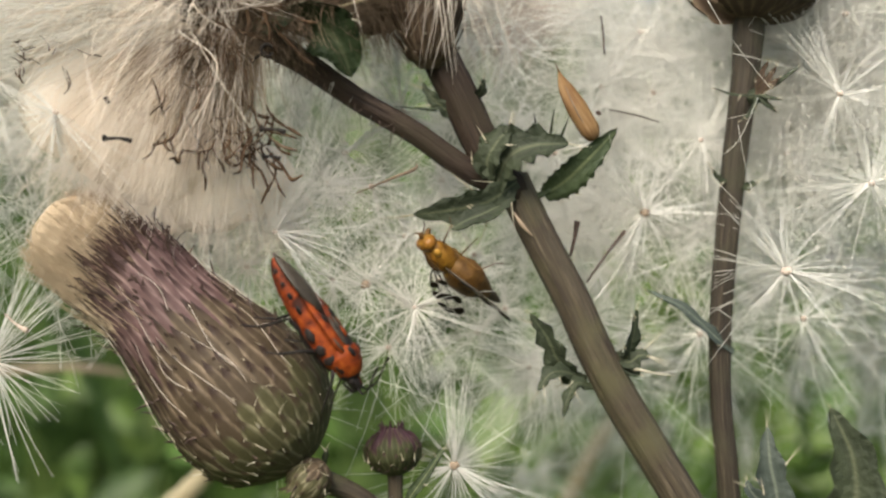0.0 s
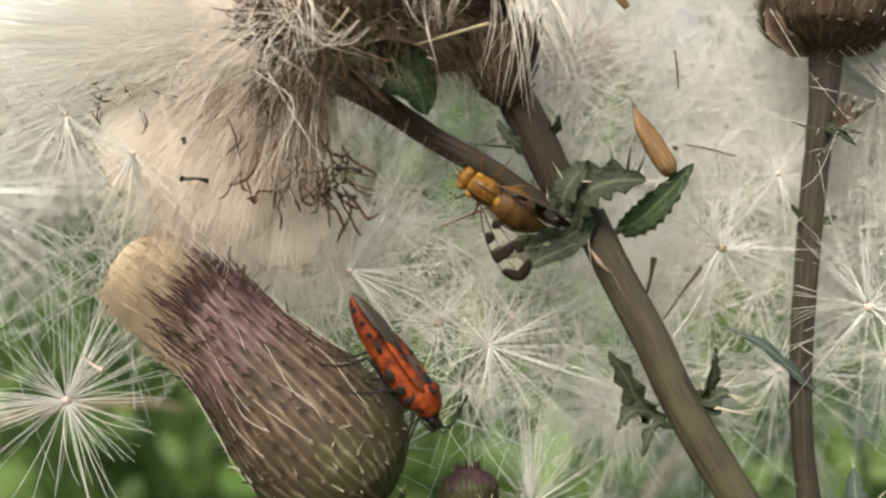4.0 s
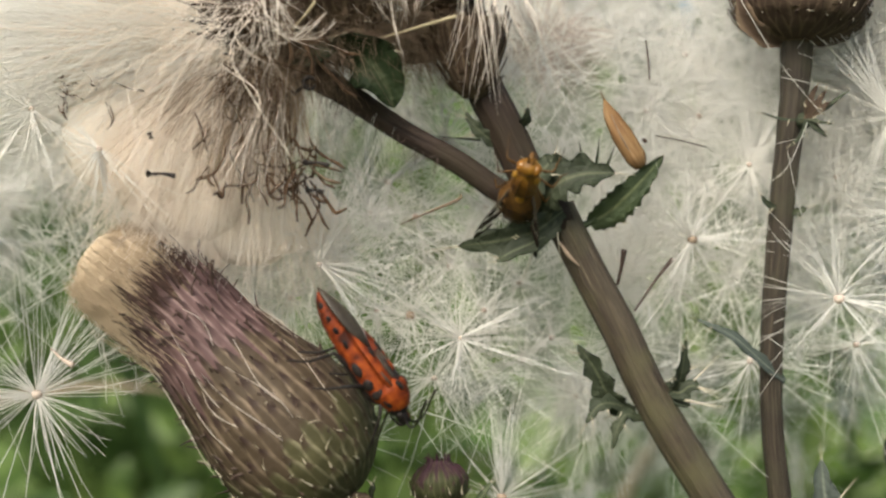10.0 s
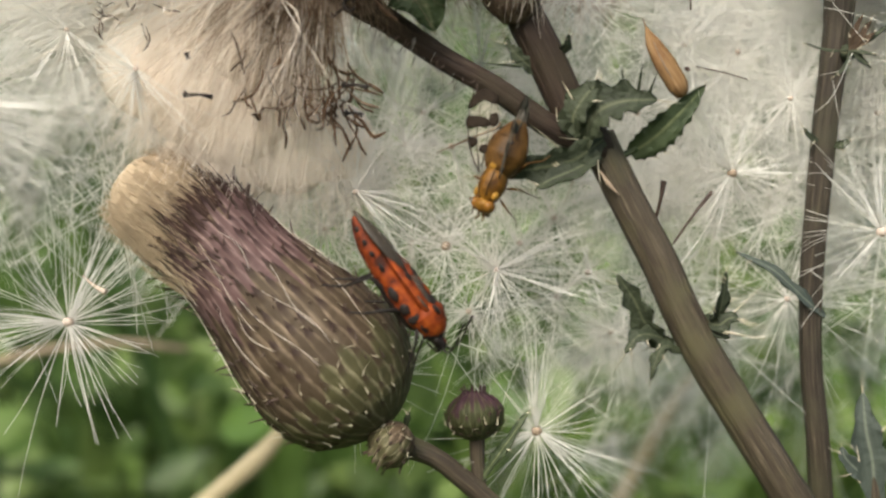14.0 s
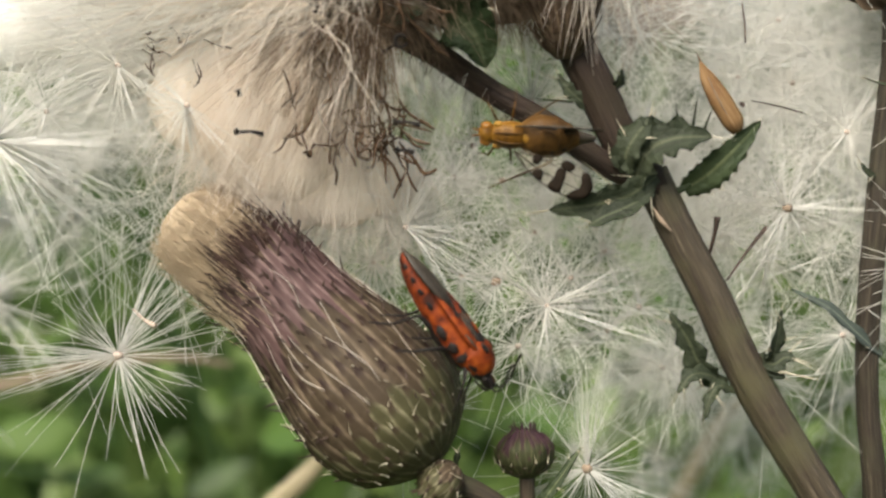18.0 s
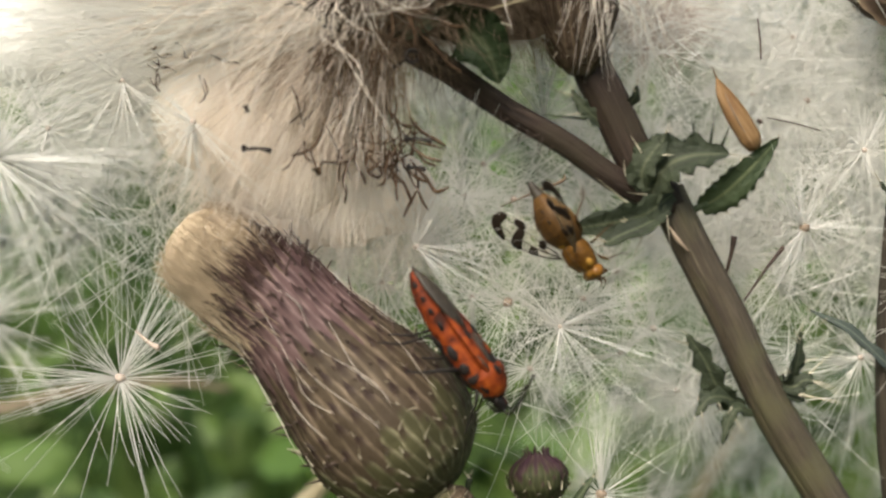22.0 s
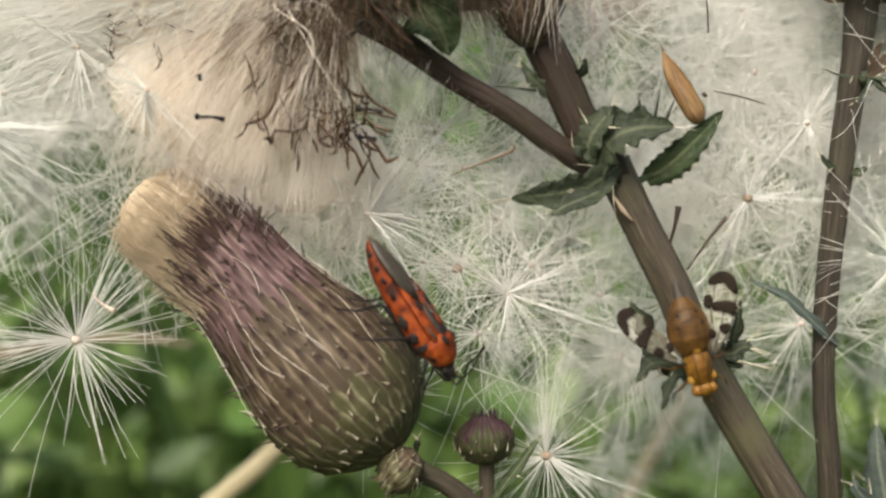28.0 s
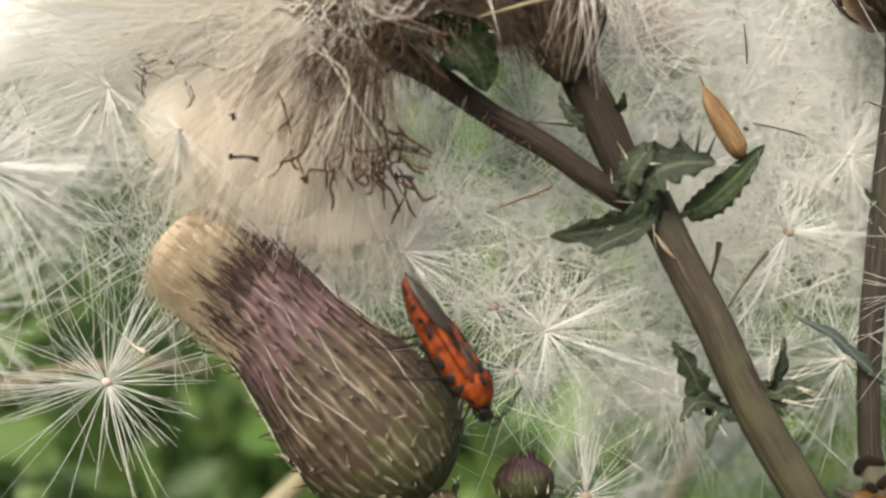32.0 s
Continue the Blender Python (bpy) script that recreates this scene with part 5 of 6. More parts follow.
whole("achene", tube([(-24.13, 5.00, -3.81), (-23.24, 4.60, -4.49), (-22.41, 4.40, -4.94)], [0.08, 0.12, 0.22], 8, 6), ACHENE, "tan seed with a dark tip in a plume", "seed")

for a, m, c in (((23.36, 3.50, 19.42), (25.67, 3.20, 15.31), (28.64, 3.00, 11.43)), ((27.63, 3.00, 10.98), (26.23, 3.00, 8.02), (24.72, 3.40, 6.73)), ((28.78, 2.00, -6.87), (26.02, 2.50, -4.92), (27.07, 2.50, -2.68)), ((24.81, 3.00, -3.47), (26.56, 2.60, -4.96), (29.56, 2.60, -8.73))):
    whole("loose_hair", tube([V(*a), V(*m), V(*c)], [0.020, 0.018, 0.012], 5, 8), FLUFF, "long loose white hair over the dark stem", "thistle hair")

# ---- the mass of fluff behind: too many hairs to count ----
g = np.random.default_rng(301)


GAPS = (((-1.60, 25.00, 3.20), 5.5), ((-3.00, 45.00, 4.50), 8.5), ((-2.11, 18.00, 9.22), 7.0), ((-31.57, 18.00, 1.48), 9.0), ((-36.04, 18.00, -3.87), 10.0), ((33.15, 18.00, -10.30), 5.5), ((16.67, 18.00, 16.55), 4.5), ((-30.72, 18.00, -14.59), 8.0), ((-20.02, 18.00, -14.62), 8.0))

THIN = ((-33.0, 3.0, 7.0), (4.6, 3.0, 8.0), (13.0, -6.5, 8.0), (9.0, -1.5, 7.0), (-3.2, 4.4, 7.0))


def cloud(n_plumes, per, x, z, y, size, r, seed, gaps=GAPS):
    g = np.random.default_rng(seed)
    geos_r, geos_w, geos_l = [], [], []
    for k in range(n_plumes):
        zz = z[0] + (z[1] - z[0]) * g.beta(1.6, 1.2)
        c = V(g.uniform(*x), g.uniform(*y), zz)
        if any(math.hypot(c[0] - gx, c[2] - gz) < gr for (gx, _, gz), gr in gaps):
            continue
        if g.random() < 0.72 and any(math.hypot(c[0] - gx, c[2] - gz) < gr for gx, gz, gr in THIN):
            continue
        d = unit(g.normal(0, 1, (per, 3)))
        geos_r.append(c + d * 0.2)
        geos_w.append(d)
        geos_l.append(size * g.uniform(0.5, 1.1, per))
    R, W, Ls = np.concatenate(geos_r), np.concatenate(geos_w), np.concatenate(geos_l)
    return hairs(R, W, Ls, g.normal(0, 0.14 * size, R.shape), r * g.uniform(0.6, 1.2, len(R)), 4, 0.4)


whole("thistle_fluff", cloud(100, 60, (-30, 62), (-12, 40), (17, 31), 8.0, 0.045, 302), FLUFF, "tangled white thistle fluff behind the stems", "thistle fluff", kind="stuff")
whole("thistle_fluff", cloud(300, 60, (-72, 75), (-13, 56), (32, 60), 10.5, 0.11, 303), FLUFF, "tangled white thistle fluff behind the stems", "thistle fluff", kind="stuff")
whole("thistle_fluff", cloud(26, 45, (4, 60), (-26, -9), (42, 74), 9.0, 0.06, 313, ()), FLUFF, "thin white thistle fluff low in the meadow", "thistle fluff", kind="stuff")
whole("thistle_fluff", cloud(44, 45, (-10, 75), (16, 62), (62, 84), 12.0, 0.13, 315, ()), FLUFF, "tangled white thistle fluff far behind the stems", "thistle fluff", kind="stuff")
low, high = V((15.09, 11.00, -7.05)), V((29.91, 16.00, 12.23))
whole("thistle_fluff", cloud(30, 55, (low[0], high[0]), (low[2], high[2]), (11, 16), 6.5, 0.035, 304), FLUFF, "bright white thistle fluff between the two stems", "thistle fluff", kind="stuff")
low, high = V((30.46, 11.00, 7.00)), V((42.65, 16.00, 24.91))
whole("thistle_fluff", cloud(34, 60, (low[0], high[0]), (low[2], high[2]), (11, 16), 6.5, 0.035, 312, ()), FLUFF, "bright white thistle fluff beside the dark stem", "thistle fluff", kind="stuff")
whole("thistle_fluff", cloud(46, 60, (30.5, 43), (1, 27), (8.5, 13), 6.5, 0.036, 314, ()), FLUFF, "bright white thistle fluff beyond the dark stem", "thistle fluff", kind="stuff")
low, high = V((-10.68, 6.00, 0.41)), V((-0.98, 9.00, 5.68))
whole("thistle_fluff", cloud(84, 60, (low[0], high[0]), (low[2], high[2]), (3.8, 8.0), 4.6, 0.018, 305, ()), FLUFF, "soft cream thistle fluff below the burst head", "thistle fluff", kind="stuff")


def stray(n, lo, hi, length, r, seed):
    """Single crossing hairs that have come loose from their plumes."""
    g = np.random.default_rng(seed)
    roots = g.uniform(lo, hi, (n, 3))
    ways = g.normal(0, 1, (n, 3)) * V(1, 0.35, 1)
    ways[:, 1] = np.abs(ways[:, 1])
    ln = g.uniform(*length, n)
    return hairs(roots, ways, ln, g.normal(0, 0.2, (n, 3)) * V(1, 0.3, 1) * ln[:, None], r * g.uniform(0.5, 1.2, n), 6, 0.5)


for lo, hi, n, seed in (((-6.97, 4.00, -3.43), (10.38, 9.00, 14.97), 200, 306), ((-0.91, 5.00, -8.89), (20.47, 9.00, 1.99), 110, 307), ((16.07, 7.00, 1.15), (34.15, 11.00, 23.98), 220, 308), ((-14.20, 6.00, -0.36), (-1.79, 9.00, 5.28), 160, 309), ((-31.76, 7.00, 0.47), (-20.23, 10.00, 7.43), 130, 310), ((0.68, 6.00, 12.89), (20.97, 11.00, 24.01), 220, 311)):
    lo, hi = np.minimum(lo, hi), np.maximum(lo, hi)
    whole("loose_hair", stray(n, lo, hi, (5, 13), 0.042, seed), FLUFF, "loose crossing white thistle hairs", "thistle fluff", kind="stuff")

# ---- dry stalks out of focus ----
for pts, r, mat, lab in (([(23.82, 80.00, -32.86), (28.62, 80.00, -23.91), (32.67, 80.00, -18.05)], [2.2, 2.0, 1.8, 1.6, 1.4, 1.2, 1.1, 0.7], STALK_PALE, "pale tan dry stalk behind the stem"),
                         ([(-25.21, 60.00, -29.46), (-21.03, 60.00, -25.95), (-18.14, 60.00, -22.75)], [2.4, 2.1, 1.9, 1.7, 1.4, 1.15, 1.25, 0.9], STALK_PALE, "pale yellow dry stalk under the head"),
                         ([(-71.84, 110.00, -20.21), (-59.71, 105.00, -17.16), (-47.82, 105.00, -16.17), (-38.48, 105.00, -17.22)], [1.3, 1.2, 1.1, 1.0, 0.8, 0.65, 0.6, 0.6, 0.3], STALK_TAN, "pale curved dry stalk behind a plume")):
    whole("dry_stalk", tube(rooted(pts), r, 12, 8), mat, lab, "stalk", "dry stalks")


# ---- the red and black bug ----
SIZE = 1.03
WIDE = 0.88


def local_part(name, geo, mat, parent, label="", at=None):
    """A part in its thing's own space (mm)."""
    verts, faces, uvs = geo
    ob = new(name, to_mesh(name, (np.asarray(verts, float) * V(1, WIDE, 1) * SIZE / 1000, faces, uvs), mat))
    ob.parent = parent
    if at is not None:
        ob.location = [k * SIZE / 1000 for k in at]
    if label:
        ob["label"] = label
    return ob


def shifted(geo, at, turn=None):
    v = np.asarray(geo[0], float)
    if turn is not None:
        v = v @ np.array(Euler([radians(k) for k in turn]).to_matrix()).T
    return v + V(*at), geo[1], geo[2]


def leg(name, hip, knee, ankle, toe, r, mat, parent):
    geo = merge(tube([hip, (V(*hip) + V(*knee)) / 2 + V(0, 0, 0.05), knee], [r * 0.8, r * 1.35, r * 0.8], 8, 4), tube([knee, ankle], [r * 0.8, r * 0.6], 8, 4), tube([ankle, toe], [r * 0.6, r * 0.4], 6, 3))
    return local_part(name, geo, mat, parent)


def scaled(geo, sx, sy, sz):
    return np.asarray(geo[0], float) * V(sx, sy, sz), geo[1], geo[2]


bug = thing("bug", (0, 0, 0), "red and black shield-like bug clinging to a thistle head", "insect")
BASE[bug] = V(0, 0, 0)
local_part("abdomen", scaled(tube([(-4.9, 0, 0.5), (-4.4, 0, 0.36), (-3, 0, 0.05), (-1, 0, -0.05), (1, 0, -0.05), (2.3, 0, 0.0), (2.8, 0, 0.1)], [0.16, 0.55, 0.98, 1.22, 1.32, 1.25, 0.9], 22, 6), 1, 1, 0.72), RED, bug, "orange-red abdomen")
local_part("belly", scaled(tube([(-1.6, 0, -0.5), (0.2, 0, -0.72), (2.0, 0, -0.62), (2.9, 0, -0.3)], [0.5, 0.98, 1.02, 0.6], 18, 6), 1, 1, 0.72), BLACK, bug, "black underside of the breast")
for s in (-1, 1):
    for x, w, r in ((-4.05, 0.66, 0.26), (-3.2, 0.93, 0.2), (-2.35, 1.08, 0.22), (-1.35, 1.2, 0.3)):
        local_part("spot", ball((x, s * w, 0.14), (r, 0.06, 0.15 + 0.2 * (r - 0.2)), frame_of(V(1, 0.0, 0.25 * math.sin(5 * x)), (0, 0, 1)), 9, 6, 0.08, rng), BLACK, bug, "black spot on the abdomen's edge")
    for x, w, z, r, h in ((0.35, 1.24, -0.22, 0.5, 0.3), (1.45, 1.26, -0.18, 0.36, 0.34), (2.25, 1.18, -0.1, 0.3, 0.4)):
        local_part("spot", ball((x, s * w, z), (r, 0.12, h), None, 10, 7, 0.08, rng), BLACK, bug, "black mark on the flank")
    wing = local_part("forewing", shifted(plate([(2.75, 0.15 * s), (2.6, 1.1 * s), (1.5, 1.36 * s), (0.2, 1.34 * s), (-1.7, 1.16 * s), (-0.9, 0.6 * s), (0.8, 0.06 * s)], 0.12, 0.3), (0, 0, 0.8)), RED, bug, "orange-red leathery forewing")
    local_part("patch", shifted(plate([(2.35, 0.18 * s), (1.9, 0.66 * s), (0.9, 0.72 * s), (0.3, 0.5 * s), (0.0, 0.2 * s), (1.0, 0.08 * s)], 0.06, 0.08), (0, 0, 1.14)), MEMBRANE, wing, "dark brown patch beside the scutellum")
    local_part("patch", shifted(plate([(0.42, 0.72 * s), (0.3, 1.08 * s), (-0.15, 1.12 * s), (-0.5, 0.9 * s), (-0.38, 0.62 * s), (0.1, 0.56 * s)], 0.06, 0.06), (0, 0, 1.08)), BLACK, wing, "round black patch")
    local_part("patch", shifted(plate([(2.45, 0.98 * s), (1.9, 1.26 * s), (1.2, 1.3 * s), (1.4, 1.12 * s), (2.0, 0.92 * s)], 0.06, 0.04), (0, 0, 0.96)), MEMBRANE, wing, "dark streak along the edge")
local_part("wing_membrane", shifted(plate([(-0.3, 0), (-0.9, 0.6), (-1.7, 0.98), (-2.7, 0.98), (-3.8, 0.78), (-4.8, 0.38), (-5.2, 0), (-4.8, -0.38), (-3.8, -0.78), (-2.7, -0.98), (-1.7, -0.98), (-0.9, -0.6)], 0.1, 0.34), (0, 0, 0.94), (0, -5, 0)), MEMBRANE, bug, "dark brown folded wing membrane")
local_part("scutellum", shifted(plate([(2.6, 0.7), (2.6, -0.7), (1.7, -0.45), (0.7, 0), (1.7, 0.45)], 0.14, 0.16), (0, 0, 1.14)), BLACK, bug, "black triangular scutellum")
local_part("scutellum_tip", shifted(plate([(1.6, 0.28), (1.6, -0.28), (0.8, 0)], 0.06, 0.05), (0, 0, 1.34)), RED, bug, "red tip of the scutellum")
local_part("pronotum", scaled(tube([(2.1, 0, 0.3), (2.5, 0, 0.4), (3.0, 0, 0.32), (3.65, 0, 0.12), (3.95, 0, 0.06)], [1.05, 1.36, 1.24, 0.86, 0.5], 20, 6), 1, 1, 0.82), RED, bug, "orange-red pronotum")
for s in (-1, 1):
    local_part("spot", ball((3.45, s * 0.4, 0.80), (0.36, 0.3, 0.12), frame_of(V(0.9, 0, -0.45), (0, 0, 1)), 10, 6, 0.08, rng), BLACK, bug, "black spot on the pronotum")
    local_part("spot", ball((2.55, s * 0.62, 1.26), (0.34, 0.36, 0.12), None, 10, 6, 0.08, rng), BLACK, bug, "black spot on the pronotum")
    local_part("spot", ball((3.05, s * 1.06, 0.16), (0.42, 0.12, 0.3), frame_of(V(0.9, -0.35 * s, 0), (0, 0, 1)), 10, 6, 0.08, rng), BLACK, bug, "black spot on the pronotum's side")
local_part("collar", scaled(tube([(3.55, 0, 0.1), (4.0, 0, 0.04)], [0.92, 0.62], 16, 3), 1, 1, 0.85), BLACK, bug, "black band behind the head")
head = local_part("head", ball((4.2, 0, 0.0), (0.66, 0.56, 0.42), None, 14, 10), BLACK, bug, "black head with a red streak")
local_part("streak", ball((4.2, 0, 0.34), (0.4, 0.13, 0.1), None, 8, 6), RED, head, "red streak")
local_part("beak", tube([(4.7, 0, -0.1), (4.6, 0, -0.5), (3.8, 0, -0.7)], [0.13, 0.11, 0.06], 6, 4), BLACK, head)
for s in (-1, 1):
    local_part("eye", ball((4.1, s * 0.56, 0.08), (0.2, 0.18, 0.2), None, 10, 7), BLACK, head)
    local_part("antenna", tube([(4.6, s * 0.3, 0.05), (5.05, s * 0.65, 0.2), (5.0, s * 1.1, 0.9), (4.5, s * 1.3, 1.7), (4.2, s * 1.35, 2.3)], [0.08, 0.075, 0.06, 0.07, 0.1], 7, 5), BLACK, head)
    leg("leg", (2.7, s * 0.7, -0.4), (3.5, s * 1.2, -0.9), (4.2, s * 1.1, -2.0), (4.6, s * 1.1, -2.6), 0.11, BLACK, bug)
    leg("leg", (1.5, s * 0.75, -0.6), (0.9, s * 1.7, -0.9), (0.2, s * 1.9, -2.2), (-0.4, s * 1.9, -3.0), 0.14, BLACK, bug)
    leg("leg", (0.3, s * 0.75, -0.7), (-1.3, s * 1.3, -0.7), (-1.8, s * 1.3, -2.4), (-2.7, s * 1.2, -3.6), 0.14, BLACK, bug)

# ---- the fruit fly ----
SIZE = 1.13
WIDE = 1.0
fly = thing("fruit_fly", (0, 0, 0), "amber fruit fly with dark-spotted clear wings walking on a thistle", "insect")
BASE[fly] = V(0, 0, 0)
thorax = local_part("thorax", merge(ball((0.85, 0, 0.1), (1.2, 0.80, 0.80), None, 20, 14), ball((1.45, 0, 0.06), (0.62, 0.68, 0.66), None, 16, 10)), AMBER, fly, "glossy amber thorax")
local_part("scutellum", ball((-0.25, 0, 0.66), (0.46, 0.42, 0.26), None, 14, 9), AMBER_PALE, thorax, "rounded yellow scutellum")
for s in (-1, 1):
    for x, y, ln in ((1.2, 0.5, 0.55), (0.4, 0.62, 0.6), (-0.3, 0.3, 0.8), (-0.45, 0.12, 0.7), (1.7, 0.4, 0.4)):
        local_part("bristle", hairs([V(x, s * y, 0.72)], [V(-0.6, 0.2 * s, 0.8)], ln, np.zeros((1, 3)), 0.022, 3), BLACK, thorax)
    local_part("shoulder", ball((1.55, s * 0.62, 0.3), (0.28, 0.2, 0.22), None, 10, 7), AMBER_PALE, thorax, "yellow shoulder knob")
for s, w in ((-0.3, 0.07), (0.3, 0.07)):
    local_part("stripe", tube([(1.8, s * 0.7, 0.66), (1.0, s, 0.9), (0.1, s * 0.9, 0.8)], [0.03, w, 0.03], 6, 4), AMBER_DARK, thorax, "darker stripe")
fhead = local_part("head", ball((2.18, 0, 0.03), (0.46, 0.66, 0.58), None, 16, 10), AMBER, fly, "amber head")
for s in (-1, 1):
    local_part("eye", ball((2.2, s * 0.44, 0.1), (0.36, 0.28, 0.42), None, 12, 8), EYE, fhead, "brownish-green eye")
    local_part("antenna", tube([(2.6, s * 0.13, 0.08), (2.85, s * 0.18, -0.12), (3.1, s * 0.28, 0.05)], [0.08, 0.07, 0.02], 6, 3), AMBER_DARK, fhead)
local_part("mouthparts", tube([(2.45, 0, -0.3), (2.55, 0, -0.7)], [0.2, 0.14], 8, 3), AMBER_DARK, fhead, "short brown mouthparts")
abdomen = local_part("abdomen", scaled(tube([(0.4, 0, 0.05), (-0.1, 0, 0.06), (-0.8, 0, 0.1), (-1.6, 0, 0.1), (-2.4, 0, 0.02), (-3.0, 0, -0.03)], [0.6, 0.98, 1.26, 1.2, 0.82, 0.42], 22, 7), 1, 1, 0.84), AMBER_DARK, fly, "brownish-amber abdomen with dark spots")
for x, w, r in ((-0.7, 1.19, 0.13), (-1.5, 1.20, 0.17), (-2.15, 0.96, 0.13)):
    for s in (-1, 1):
        local_part("spot", ball((x, s * w * 0.5, 0.06 + w * 0.71), (r, r * 1.1, 0.05), None, 9, 6), BLACK, abdomen, "small black spot")
    local_part("seam", tube([(x - 0.32, math.sin(k) * w * 0.985, 0.08 + math.cos(k) * w * 0.85) for k in np.linspace(-1.5, 1.5, 9)], [0.012, 0.022, 0.012], 5, 3), AMBER_DARK, abdomen, "thin seam")
local_part("ovipositor", tube([(-2.6, 0, -0.02), (-3.1, 0, -0.06), (-3.8, 0, -0.08), (-4.0, 0, -0.08)], [0.5, 0.36, 0.2, 0.08], 12, 5), MEMBRANE, fly, "dark brown blunt ovipositor")
wings = []
for s in (-1, 1):
    w = local_part("wing", scaled(plate(rounded([(0.1, 0), (-0.8, 0.52 * s), (-2.0, 0.88 * s), (-3.3, 0.94 * s), (-4.25, 0.55 * s), (-4.4, -0.15 * s), (-3.8, -0.78 * s), (-2.4, -0.9 * s), (-1.0, -0.52 * s)]), 0.03, 0.08), 1.12, 1.06, 1), WING, fly, "clear wing with dark bands", (0.6, 0.72 * s, 0.7))
    for pts in ([(-3.25, 0.98), (-3.8, 0.84), (-4.28, 0.52), (-4.42, -0.12), (-3.95, -0.78), (-3.45, -0.72), (-3.85, 0.1), (-3.5, 0.42)], [(-2.2, 0.94), (-3.0, 0.99), (-2.95, 0.35), (-2.8, -0.4), (-2.3, -0.35), (-2.4, 0.3)], [(-1.2, 0.6), (-1.9, 0.88), (-1.85, 0.3), (-1.5, 0.15)], [(-2.3, -0.4), (-3.0, -0.3), (-3.15, -0.82), (-2.5, -0.9)], [(-1.0, 0.1), (-1.45, 0.1), (-1.4, -0.5), (-1.0, -0.42)]):
        local_part("wing_spot", shifted(plate(rounded([(x * 1.12, y * 1.06 * s) for x, y in pts]), 0.03, 0.02), (0, 0, 0.10)), WING_DARK, w, "dark brown wing spot")
    local_part("vein", scaled(merge(tube([(0, 0, 0.03), (-2.0, 0.3 * s, 0.08), (-4.1, 0.2 * s, 0.03)], [0.045, 0.035, 0.02], 5, 4), tube([(0, 0, 0.03), (-0.8, 0.46 * s, 0.04), (-2.0, 0.82 * s, 0.03), (-3.3, 0.86 * s, 0.03)], [0.05, 0.05, 0.04, 0.03], 5, 4), tube([(-0.3, -0.1 * s, 0.03), (-1.8, -0.3 * s, 0.07), (-3.8, -0.4 * s, 0.03)], [0.04, 0.03, 0.02], 5, 4)), 1.12, 1.06, 1), MEMBRANE, w)
    wings.append(w)
    leg("leg", (1.5, s * 0.5, -0.5), (2.0, s * 1.35, -0.3), (2.2, s * 1.5, -1.2), (2.6, s * 1.6, -1.5), 0.062, AMBER_DARK, fly)
    leg("leg", (0.8, s * 0.55, -0.6), (0.7, s * 1.6, -0.2), (0.6, s * 1.9, -1.2), (0.6, s * 2.2, -1.5), 0.062, AMBER_DARK, fly)
    leg("leg", (0.2, s * 0.5, -0.6), (-0.9, s * 1.45, -0.2), (-1.5, s * 1.7, -1.2), (-2.0, s * 1.8, -1.5), 0.062, AMBER_DARK, fly)

